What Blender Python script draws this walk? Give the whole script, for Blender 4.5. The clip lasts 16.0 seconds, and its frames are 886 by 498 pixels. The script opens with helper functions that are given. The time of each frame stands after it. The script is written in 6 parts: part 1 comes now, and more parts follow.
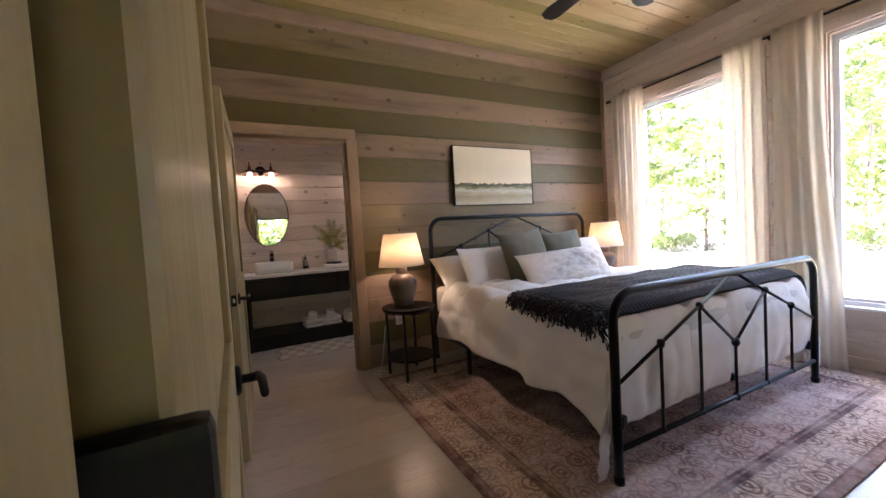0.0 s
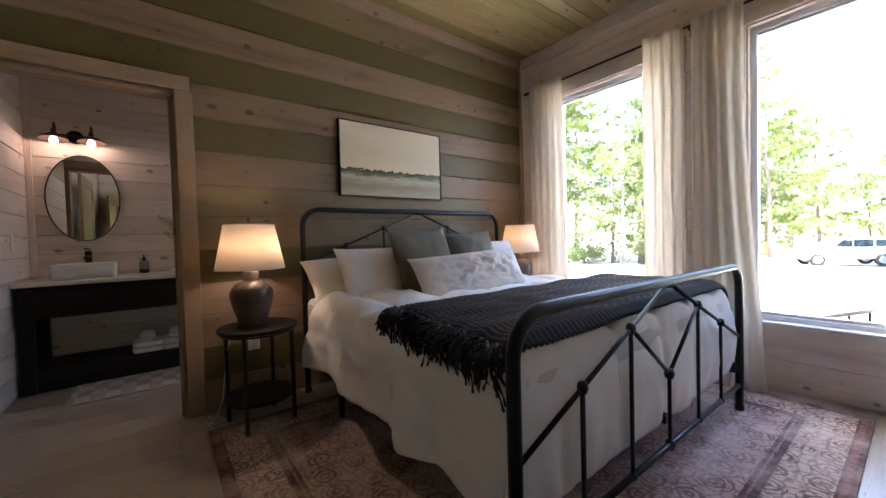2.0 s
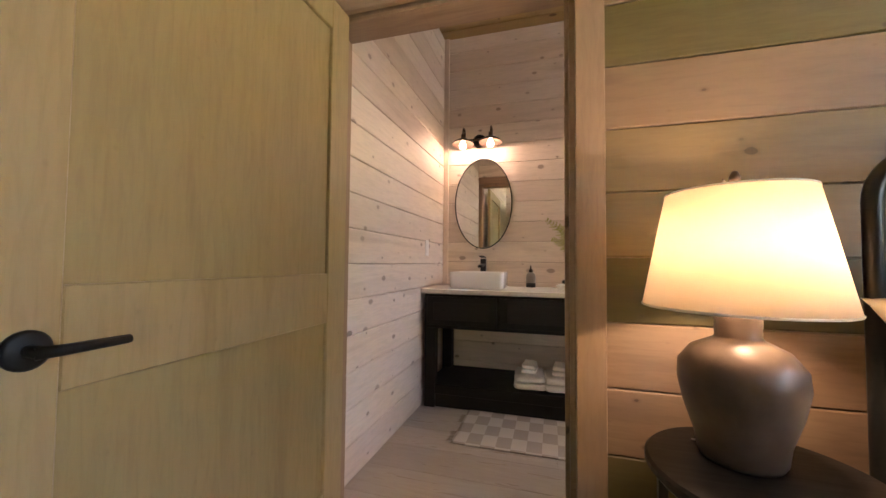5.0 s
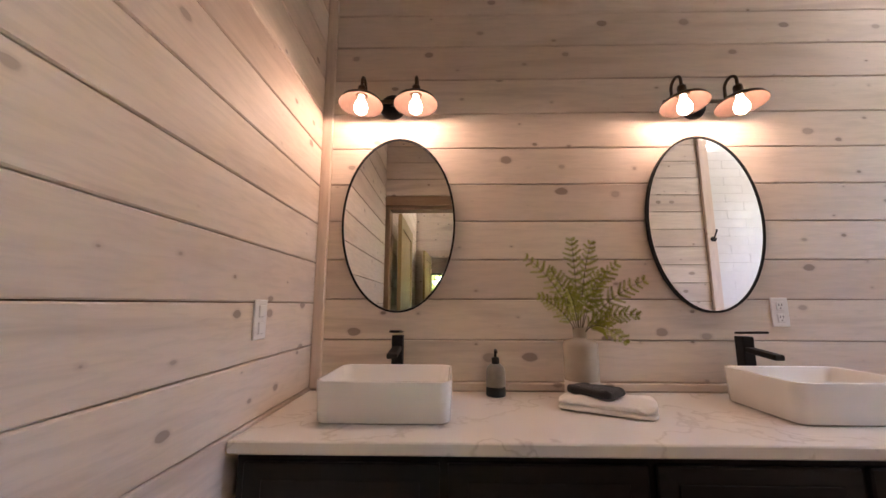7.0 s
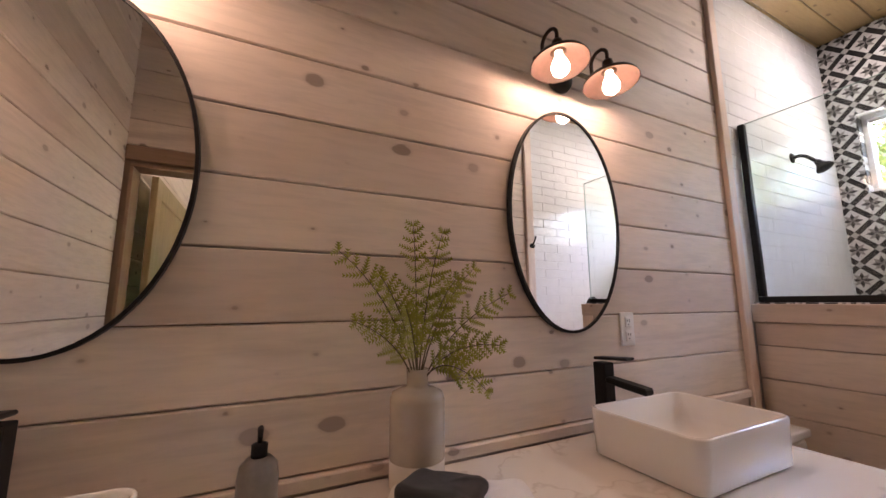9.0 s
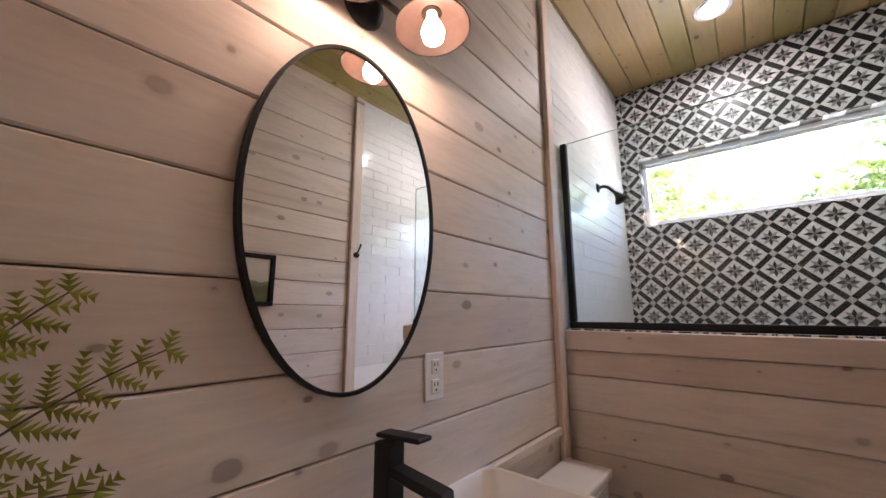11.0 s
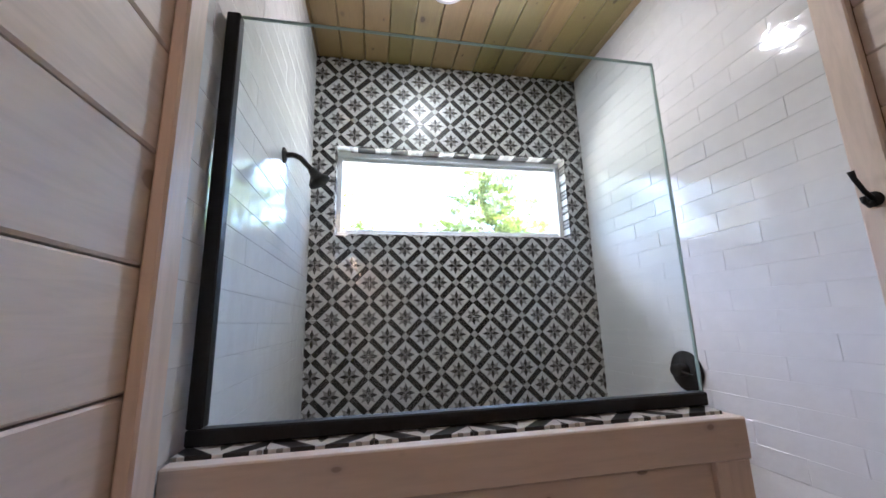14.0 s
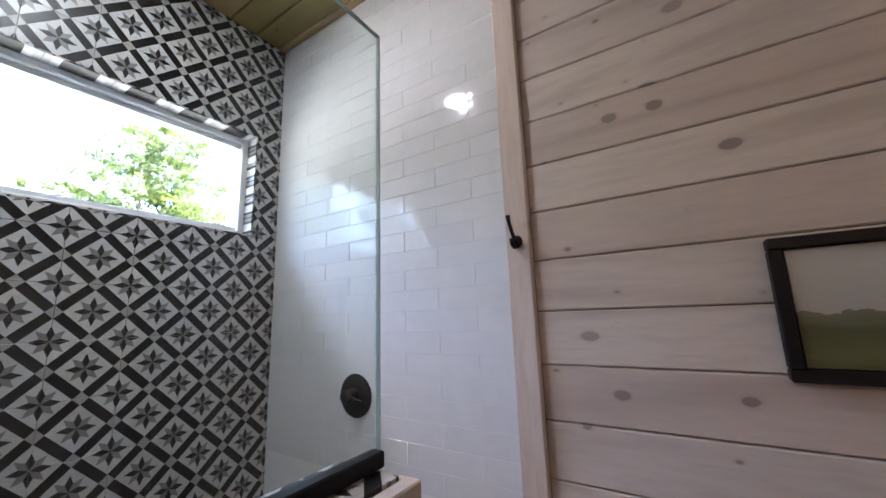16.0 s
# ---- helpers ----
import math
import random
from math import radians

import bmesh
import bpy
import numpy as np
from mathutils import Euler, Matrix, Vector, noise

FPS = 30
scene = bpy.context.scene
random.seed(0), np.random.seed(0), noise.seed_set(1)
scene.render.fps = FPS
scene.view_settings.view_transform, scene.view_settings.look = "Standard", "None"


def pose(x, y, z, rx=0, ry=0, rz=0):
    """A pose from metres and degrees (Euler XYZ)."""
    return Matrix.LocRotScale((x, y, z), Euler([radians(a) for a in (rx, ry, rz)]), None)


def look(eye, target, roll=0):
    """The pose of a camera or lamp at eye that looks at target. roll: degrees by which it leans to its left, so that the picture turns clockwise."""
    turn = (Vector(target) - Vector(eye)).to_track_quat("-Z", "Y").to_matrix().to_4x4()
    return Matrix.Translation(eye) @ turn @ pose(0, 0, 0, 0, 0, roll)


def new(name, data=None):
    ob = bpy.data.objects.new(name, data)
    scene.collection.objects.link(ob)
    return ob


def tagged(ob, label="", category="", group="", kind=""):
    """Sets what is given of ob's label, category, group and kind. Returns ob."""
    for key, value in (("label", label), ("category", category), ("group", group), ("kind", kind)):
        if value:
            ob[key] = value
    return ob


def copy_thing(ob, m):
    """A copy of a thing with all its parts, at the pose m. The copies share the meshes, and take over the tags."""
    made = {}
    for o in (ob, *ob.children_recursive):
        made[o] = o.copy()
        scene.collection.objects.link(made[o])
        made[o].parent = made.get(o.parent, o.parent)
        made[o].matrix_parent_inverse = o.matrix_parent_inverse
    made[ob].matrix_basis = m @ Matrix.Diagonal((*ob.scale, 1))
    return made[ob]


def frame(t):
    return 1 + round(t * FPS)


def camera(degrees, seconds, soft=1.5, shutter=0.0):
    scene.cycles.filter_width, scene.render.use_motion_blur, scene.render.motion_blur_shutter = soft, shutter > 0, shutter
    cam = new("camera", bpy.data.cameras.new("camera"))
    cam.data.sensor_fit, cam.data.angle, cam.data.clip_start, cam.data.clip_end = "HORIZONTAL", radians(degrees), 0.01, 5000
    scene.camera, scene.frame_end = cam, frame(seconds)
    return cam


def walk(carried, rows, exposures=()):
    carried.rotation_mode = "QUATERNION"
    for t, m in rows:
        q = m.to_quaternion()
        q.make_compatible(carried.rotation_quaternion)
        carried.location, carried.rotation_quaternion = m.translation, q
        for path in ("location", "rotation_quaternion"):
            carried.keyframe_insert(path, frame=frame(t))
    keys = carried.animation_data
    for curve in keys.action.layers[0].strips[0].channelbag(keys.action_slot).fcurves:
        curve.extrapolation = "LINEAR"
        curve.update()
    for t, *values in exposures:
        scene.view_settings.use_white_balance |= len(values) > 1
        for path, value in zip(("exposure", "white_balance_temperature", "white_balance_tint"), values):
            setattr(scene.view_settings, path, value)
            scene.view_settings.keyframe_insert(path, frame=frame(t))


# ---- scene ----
cam = camera(100.7, 16.0)
PATH = [
    (0, (0.298, 0.0, 1.196), (1.182, 1.792, 1.112), -3.4),
    (0.5, (0.411, 0.147, 1.179), (1.542, 1.795, 1.081), -3.4),
    (1, (0.588, 0.282, 1.127), (1.878, 1.808, 1.048), -2.7),
    (1.5, (0.781, 0.368, 1.121), (2.09, 1.878, 1.043), -2.2),
    (2, (0.939, 0.456, 1.096), (2.151, 2.045, 1.042), -1.6),
    (2.5, (1.058, 0.568, 1.074), (2.052, 2.303, 1.037), -1.2),
    (3, (1.114, 0.723, 1.049), (1.808, 2.599, 1.032), -1.2),
    (3.5, (1.118, 0.909, 1.037), (1.49, 2.874, 1.033), -0.9),
    (4, (1.129, 1.077, 1.026), (1.194, 3.076, 1.031), -0.5),
    (4.5, (1.117, 1.362, 1.015), (0.721, 3.322, 1.043), 0.2),
    (4.7, (1.06, 1.607, 1.022), (0.484, 3.522, 1.064), 0.4),
    (6.8, (0.622, 3.42, 1.196), (0.504, 5.395, 1.487), 0.2),
    (7, (0.617, 3.509, 1.201), (0.576, 5.487, 1.5), 0.1),
    (7.5, (0.627, 3.703, 1.232), (0.777, 5.677, 1.515), -0.1),
    (8, (0.652, 3.893, 1.248), (1.039, 5.834, 1.532), -0.4),
    (8.5, (0.706, 4.031, 1.262), (1.326, 5.913, 1.537), -0.3),
    (9, (0.779, 4.149, 1.268), (1.647, 5.927, 1.559), -0.2),
    (9.2, (0.818, 4.178, 1.272), (1.768, 5.914, 1.565), -0.0),
    (11.5, (1.395, 4.589, 1.357), (3.054, 5.642, 1.731), -0.6),
    (12, (1.574, 4.748, 1.385), (3.371, 5.531, 1.785), -1.2),
    (12.5, (1.74, 4.725, 1.415), (3.611, 5.311, 1.81), -1.0),
    (13, (1.936, 4.764, 1.411), (3.869, 5.072, 1.82), -1.1),
    (13.5, (2.082, 4.789, 1.46), (4.042, 4.775, 1.858), -1.4),
    (14, (2.179, 4.773, 1.476), (4.106, 4.402, 1.863), -1.6),
    (14.5, (2.261, 4.727, 1.49), (4.092, 4.017, 1.872), -1.6),
    (15, (2.353, 4.677, 1.502), (4.002, 3.612, 1.882), -1.5),
    (15.5, (2.419, 4.628, 1.524), (3.82, 3.25, 1.897), -1.8),
    (16, (2.466, 4.557, 1.539), (3.521, 2.896, 1.899), -1.9),
]
EXPOSURES = [(0, 4.35, 5850, 21), (1, 3.9, 5450, 19), (2, 3.7, 5600, 18), (3, 3.8, 6300, 19), (3.5, 4.05, 6500, 20), (4.5, 5.15, 6700, 20), (4.7, 5.15, 6700, 20), (6.8, 4.82, 6450, 23), (8.0, 4.7, 6500, 26), (9.2, 4.5, 6550, 27), (11.5, 4.3, 5950, 20), (12.5, 4.15, 5800, 19), (14, 4.1, 5650, 17), (15, 3.95, 5620, 17), (16, 3.87, 5600, 18)]
SKY, SUN, BULB_GLOW = 0.15, 5.0, 0.5
walk(cam, [(t, look(e, a, r)) for t, e, a, r in PATH], EXPOSURES)

# ---- world, sun, exposure ----
world = bpy.data.worlds.new("world")
scene.world = world
world.use_nodes = True
wn = world.node_tree
sky = wn.nodes.new("ShaderNodeTexSky")
sky.sky_type, sky.sun_disc = "NISHITA", False
sky.sun_elevation, sky.sun_rotation = radians(50), radians(60)
wn.links.new(sky.outputs[0], wn.nodes["Background"].inputs[0])
wn.nodes["Background"].inputs[1].default_value = SKY


def lamp(name, kind, where, power, colour, **more):
    data = bpy.data.lights.new(name, kind)
    data.energy, data.color = power, colour
    if kind == "AREA":
        data.shape, data.size, data.size_y = "RECTANGLE", more["size"][0], more["size"][1]
    elif kind == "SUN":
        data.angle = more["angle"]
    else:
        data.shadow_soft_size = more.get("size", 0.03)
    ob = new(name, data)
    ob.matrix_world = where
    return ob


# sun high over the far side of the yard, behind the house
lamp("sun", "SUN", look((0, 0, 20), (0 + 6, 8, 0)), SUN, (1, 0.95, 0.86), angle=radians(0.5))

# ---- materials ----


def mat(name, base=(0.5, 0.5, 0.5), rough=0.6, metal=0.0, **more):
    m = bpy.data.materials.new(name)
    m.use_nodes = True
    b = m.node_tree.nodes["Principled BSDF"]
    b.inputs["Base Color"].default_value = (*base, 1)
    b.inputs["Roughness"].default_value, b.inputs["Metallic"].default_value = rough, metal
    for key, value in more.items():
        b.inputs[key.replace("_", " ")].default_value = value
    return m


class Net:
    """Short calls for building node trees."""

    def __init__(self, m):
        self.m, self.t = m, m.node_tree
        self.b = self.t.nodes["Principled BSDF"]

    def node(self, kind, p_operation=None, p_use_clamp=None, p_data_type=None, p_blend_type=None, p_feature=None, p_voronoi_dimensions=None):
        n = self.t.nodes.new(kind)
        if p_data_type:
            n.data_type = p_data_type
        if p_operation:
            n.operation = p_operation
        if p_use_clamp:
            n.use_clamp = True
        if p_blend_type:
            n.blend_type = p_blend_type
        if p_voronoi_dimensions:
            n.voronoi_dimensions = p_voronoi_dimensions
        if p_feature:
            n.feature = p_feature
        return n

    def link(self, a, b):
        self.t.links.new(a, b)

    def math(self, op, a, b=None, c=None, clamp=False):
        n = self.node("ShaderNodeMath", p_operation=op, p_use_clamp=clamp)
        for i, v in enumerate((a, b, c)):
            if v is None:
                continue
            if isinstance(v, (int, float)):
                n.inputs[i].default_value = v
            else:
                self.link(v, n.inputs[i])
        return n.outputs[0]

    def coords(self, scale=(1, 1, 1), shuffle=True):
        """Object coordinates, scaled, and shifted by a chance amount for each object."""
        tc = self.node("ShaderNodeTexCoord")
        mp = self.node("ShaderNodeMapping")
        mp.inputs["Scale"].default_value = scale
        self.link(tc.outputs["Object"], mp.inputs["Vector"])
        if shuffle:
            oi = self.node("ShaderNodeObjectInfo")
            vm = self.node("ShaderNodeVectorMath", p_operation="MULTIPLY")
            cx = self.node("ShaderNodeCombineXYZ")
            for i in range(3):
                self.link(oi.outputs["Random"], cx.inputs[i])
            self.link(cx.outputs[0], vm.inputs[0])
            vm.inputs[1].default_value = (71.3, 37.7, 53.1)
            self.link(vm.outputs[0], mp.inputs["Location"])
        return mp.outputs[0]

    def noise(self, vec, scale, detail=4, rough=0.55, dist=0.0):
        n = self.node("ShaderNodeTexNoise")
        n.inputs["Scale"].default_value, n.inputs["Detail"].default_value = scale, detail
        n.inputs["Roughness"].default_value, n.inputs["Distortion"].default_value = rough, dist
        self.link(vec, n.inputs["Vector"])
        return n.outputs[0]

    def ramp(self, fac, stops):
        n = self.node("ShaderNodeValToRGB")
        e = n.color_ramp.elements
        while len(e) < len(stops):
            e.new(0.5)
        for el, (p, c) in zip(e, stops):
            el.position = p
            el.color = (*c, 1) if len(c) == 3 else c
        self.link(fac, n.inputs[0])
        return n.outputs[0]

    def mix(self, fac, a, b, mode="MIX"):
        n = self.node("ShaderNodeMix", p_data_type="RGBA", p_blend_type=mode)
        for sock, v in ((n.inputs[0], fac), (n.inputs[6], a), (n.inputs[7], b)):
            if isinstance(v, (int, float)):
                sock.default_value = v
            elif isinstance(v, tuple):
                sock.default_value = (*v, 1)
            else:
                self.link(v, sock)
        return n.outputs[2]

    def bump(self, height, strength=0.3, distance=0.002):
        n = self.node("ShaderNodeBump")
        n.inputs["Strength"].default_value, n.inputs["Distance"].default_value = strength, distance
        self.link(height, n.inputs["Height"])
        self.link(n.outputs[0], self.b.inputs["Normal"])

    def base(self, c):
        self.link(c, self.b.inputs["Base Color"])

    def rough(self, v):
        self.link(v, self.b.inputs["Roughness"])


def pine(name, tones, knot, axis="x", knots=1.0, streak=0.35, rough=0.55, shuffle=True, ceiling_board=False):
    """Knotty pine boards, grain along the given axis; tones are picked board by board."""
    m = mat(name, rough=rough)
    n = Net(m)
    stretch = {"x": (0.12, 1, 1), "y": (1, 0.12, 1), "z": (1, 1, 0.12)}[axis]
    v = n.coords(stretch, shuffle)
    grain = n.noise(v, 60, 5, 0.6, 0.6)
    broad = n.noise(v, 5.0, 3, 0.5, 1.2)
    oi = n.node("ShaderNodeObjectInfo")
    if shuffle:
        pick = oi.outputs["Random"]
    else:
        geo = n.node("ShaderNodeNewGeometry")
        pick = geo.outputs["Random Per Island"]
    tone = n.ramp(pick, [(i / len(tones), t) for i, t in enumerate(tones)])
    n.t.nodes[-1].color_ramp.interpolation = "CONSTANT"
    light = n.mix(n.math("MULTIPLY", n.math("SUBTRACT", grain, 0.42, clamp=True), 1.1), tone, tuple(0.62 * c for c in tones[0]))
    # grey-brown streaks of heartwood
    st = n.ramp(broad, [(0.56, (0, 0, 0)), (0.72, (1, 1, 1))])
    c = n.mix(n.math("MULTIPLY", st, streak), light, knot)
    # knots: small ovals, a few for each metre of board
    flat = n.node("ShaderNodeSeparateXYZ")
    n.link(n.coords((1, 1, 1), shuffle), flat.inputs[0])
    run, across = {"x": ("X", "Z"), "y": ("Y", "Z"), "z": ("Z", "Y")}[axis]
    if ceiling_board:
        across = "Y"
    pair = n.node("ShaderNodeCombineXYZ")
    n.link(n.math("MULTIPLY", flat.outputs[run], 4.2), pair.inputs[0])
    n.link(n.math("MULTIPLY", flat.outputs[across], 6.6), pair.inputs[1])
    vor = n.node("ShaderNodeTexVoronoi", p_voronoi_dimensions="2D")
    vor.inputs["Scale"].default_value, vor.inputs["Randomness"].default_value = 1.0, 1.0
    n.link(pair.outputs[0], vor.inputs["Vector"])
    sep = n.node("ShaderNodeSeparateColor")
    n.link(vor.outputs["Color"], sep.inputs[0])
    has = n.math("LESS_THAN", sep.outputs[0], 0.55 * knots)
    size = n.math("MULTIPLY", n.math("ADD", n.math("MULTIPLY", n.math("MULTIPLY", sep.outputs[1], sep.outputs[1]), 0.095), 0.025), has)
    ragged = n.math("MULTIPLY", n.math("SUBTRACT", n.noise(v, 34, 3), 0.5), 0.13)
    edge = n.math("ADD", n.math("SUBTRACT", size, vor.outputs["Distance"]), n.math("MULTIPLY", ragged, has))
    spot = n.ramp(edge, [(0.0, (0, 0, 0)), (0.02, (1, 1, 1))])
    ring = n.ramp(n.math("ADD", edge, 0.10), [(0.06, (0, 0, 0)), (0.12, (1, 1, 1))])
    c = n.mix(n.math("MULTIPLY", ring, 0.35), c, knot)
    c = n.mix(n.math("MULTIPLY", spot, n.math("ADD", 0.3, n.math("MULTIPLY", sep.outputs[2], 0.5))), c, tuple(0.6 * k for k in knot))
    n.base(c)
    n.bump(grain, 0.12, 0.002)
    n.rough(n.math("ADD", n.math("MULTIPLY", grain, 0.25), rough - 0.12))
    return m


def speckle(name, a, b, scale=40, rough=0.6, metal=0.0, bump=0.1, detail=4, dist=0.002, shuffle=True, **more):
    m = mat(name, a, rough, metal, **more)
    n = Net(m)
    v = n.coords(shuffle=shuffle)
    big = n.noise(v, scale / 9, 3)
    fine = n.noise(v, scale, detail)
    mixed = n.math("ADD", n.math("MULTIPLY", big, 0.5), n.math("MULTIPLY", fine, 0.5))
    n.base(n.ramp(mixed, [(0.35, a), (0.65, b)]))
    n.bump(fine, bump, dist)
    return m


PINE_BROWN = pine("brown_stained_pine", [(0.235, 0.155, 0.092), (0.26, 0.168, 0.102), (0.22, 0.145, 0.085), (0.275, 0.185, 0.115)], (0.07, 0.035, 0.02), knots=0.85, streak=0.5)
PINE_GREEN = pine("olive_stained_pine", [(0.100, 0.078, 0.020), (0.090, 0.072, 0.017), (0.116, 0.089, 0.027), (0.104, 0.081, 0.020)], (0.10, 0.058, 0.03), knots=0.85, streak=0.55)
PINE_MIXED = pine("drab_stained_pine", [(0.19, 0.135, 0.062), (0.175, 0.128, 0.058)], (0.085, 0.065, 0.024), knots=0.85, streak=0.75)
FEATURE_ROWS = {12: PINE_GREEN, 10: PINE_GREEN, 8: PINE_GREEN, 4: PINE_GREEN, 1: PINE_GREEN, 13: PINE_MIXED, 6: PINE_MIXED, 5: PINE_MIXED}
PINE_WHITE_X = pine("whitewashed_pine_x", [(0.74, 0.64, 0.55), (0.66, 0.55, 0.47), (0.76, 0.66, 0.58), (0.68, 0.585, 0.51)], (0.36, 0.27, 0.22), knots=1.35, streak=0.42)
PINE_WHITE_Y = pine("whitewashed_pine_y", [(0.74, 0.64, 0.55), (0.66, 0.55, 0.47), (0.76, 0.66, 0.58), (0.68, 0.585, 0.51)], (0.36, 0.27, 0.22), axis="y", knots=1.35, streak=0.42)
PINE_TRIM_Z = pine("whitewashed_trim_z", [(0.70, 0.57, 0.47), (0.72, 0.60, 0.51)], (0.42, 0.28, 0.2), axis="z", knots=0.35, streak=0.15)
PINE_CASING_Z = pine("stained_casing_z", [(0.30, 0.20, 0.125), (0.33, 0.225, 0.145)], (0.12, 0.065, 0.035), axis="z", knots=0.6)
PINE_CASING_X = pine("stained_casing_x", [(0.30, 0.20, 0.125), (0.33, 0.225, 0.145)], (0.12, 0.065, 0.035), axis="x", knots=0.4)
PINE_DOOR = pine("stained_door_pine", [(0.31, 0.235, 0.105), (0.34, 0.255, 0.125)], (0.17, 0.12, 0.05), axis="z", knots=0.0, streak=0.45, rough=0.45)
PINE_CEIL = pine("ceiling_pine", [(0.36, 0.245, 0.10), (0.43, 0.31, 0.145), (0.27, 0.21, 0.065), (0.37, 0.275, 0.11)], (0.13, 0.07, 0.03), knots=0.95, rough=0.4, shuffle=False, ceiling_board=True)
METAL_BLACK = speckle("black_metal", (0.006, 0.007, 0.007), (0.011, 0.012, 0.012), 90, 0.34, 0.0, 0.04, Specular_IOR_Level=0.4)
MATTE_BLACK = speckle("matte_black", (0.006, 0.006, 0.006), (0.01, 0.01, 0.01), 120, 0.5, 0.0, 0.05, Specular_IOR_Level=0.3)
DARK_WOOD = pine("dark_stained_wood", [(0.010, 0.008, 0.007), (0.015, 0.012, 0.010)], (0.006, 0.005, 0.004), knots=0.2, rough=0.5)
DARK_WOOD.node_tree.nodes["Principled BSDF"].inputs["Specular IOR Level"].default_value = 0.25
CHINA = mat("white_ceramic", (0.86, 0.85, 0.83), 0.08, 0, Coat_Weight=0.5)
MIRROR = mat("mirror_glass", (0.92, 0.93, 0.92), 0.0, 1.0)
BRASS = speckle("aged_bronze", (0.07, 0.05, 0.038), (0.12, 0.085, 0.06), 70, 0.42, 0.85, 0.05)
COPPER = speckle("shade_inside", (0.065, 0.037, 0.029), (0.095, 0.054, 0.042), 60, 0.45, 0.1, 0.02)
WHITE_PLASTIC = mat("white_plastic", (0.82, 0.81, 0.79), 0.35)
VINYL = mat("white_vinyl", (0.8, 0.81, 0.82), 0.35)
WHITE_PAINT = speckle("white_paint", (0.78, 0.76, 0.72), (0.82, 0.8, 0.76), 30, 0.6, 0, 0.03)


def fabric(name, a, b, weave=420, rough=0.9, bump=0.25, sheen=0.2, big=3.0):
    m = mat(name, a, rough, 0, Sheen_Weight=sheen)
    n = Net(m)
    v = n.coords()
    fine = n.noise(v, weave, 2)
    large = n.noise(v, big, 3)
    n.base(n.ramp(n.math("ADD", n.math("MULTIPLY", fine, 0.45), n.math("MULTIPLY", large, 0.55)), [(0.35, a), (0.65, b)]))
    n.bump(fine, bump, 0.0012)
    return m


LINEN = fabric("white_cotton", (0.80, 0.78, 0.75), (0.86, 0.84, 0.81), 300, bump=0.12)
PILLOW_WHITE = fabric("pillow_cotton", (0.78, 0.75, 0.71), (0.84, 0.81, 0.77), 300, bump=0.1)
LUMBAR = fabric("textured_lumbar", (0.74, 0.66, 0.58), (0.82, 0.75, 0.67), 160, bump=0.5)
OLIVE = fabric("grey_green_linen", (0.115, 0.105, 0.065), (0.15, 0.135, 0.088), 350, bump=0.3)
THROW = fabric("charcoal_knit", (0.012, 0.010, 0.013), (0.022, 0.019, 0.023), 200, bump=0.6)
TOWEL_W = fabric("white_terry", (0.78, 0.76, 0.74), (0.86, 0.85, 0.83), 500, bump=0.9, sheen=0.4)
TOWEL_B = fabric("black_terry", (0.008, 0.008, 0.009), (0.016, 0.015, 0.016), 500, bump=0.9)
MATTRESS = fabric("mattress_cloth", (0.6, 0.58, 0.55), (0.68, 0.66, 0.63), 200)


def see_through_cloth(name, colour, amount):
    m = fabric(name, colour, tuple(min(1, c * 1.06) for c in colour), 500, bump=0.2, big=1.5)
    t = m.node_tree
    tr = t.nodes.new("ShaderNodeBsdfTranslucent")
    tr.inputs[0].default_value = (*colour, 1)
    mx = t.nodes.new("ShaderNodeMixShader")
    mx.inputs[0].default_value = amount
    t.links.new(t.nodes["Principled BSDF"].outputs[0], mx.inputs[1])
    t.links.new(tr.outputs[0], mx.inputs[2])
    t.links.new(mx.outputs[0], t.nodes["Material Output"].inputs[0])
    return m


CURTAIN = see_through_cloth("curtain_linen", (0.85, 0.79, 0.69), 0.55)
SHADE = see_through_cloth("lampshade_linen", (0.85, 0.76, 0.62), 0.55)


def glass(name, tint=(1, 1, 1), gloss=1.0):
    m = bpy.data.materials.new(name)
    m.use_nodes = True
    t = m.node_tree
    t.nodes.remove(t.nodes["Principled BSDF"])
    tr, gl, lw_, mx, pw, ad = (t.nodes.new(k) for k in ("ShaderNodeBsdfTransparent", "ShaderNodeBsdfGlossy", "ShaderNodeLayerWeight", "ShaderNodeMixShader", "ShaderNodeMath", "ShaderNodeMath"))
    tr.inputs[0].default_value = (*tint, 1)
    gl.inputs[0].default_value = (gloss, gloss, gloss, 1)
    gl.inputs["Roughness"].default_value = 0.0
    pw.operation, ad.operation = "POWER", "MULTIPLY_ADD"
    lw_.inputs[0].default_value = 0.5
    t.links.new(lw_.outputs["Facing"], pw.inputs[0])
    pw.inputs[1].default_value = 4.0
    t.links.new(pw.outputs[0], ad.inputs[0])
    ad.inputs[1].default_value, ad.inputs[2].default_value = 0.8, 0.03
    t.links.new(ad.outputs[0], mx.inputs[0])
    t.links.new(tr.outputs[0], mx.inputs[1])
    t.links.new(gl.outputs[0], mx.inputs[2])
    t.links.new(mx.outputs[0], t.nodes["Material Output"].inputs[0])
    return m


GLASS = glass("window_glass", (0.97, 0.99, 0.98))
SHOWER_GLASS = glass("shower_glass", (0.95, 0.985, 0.975))


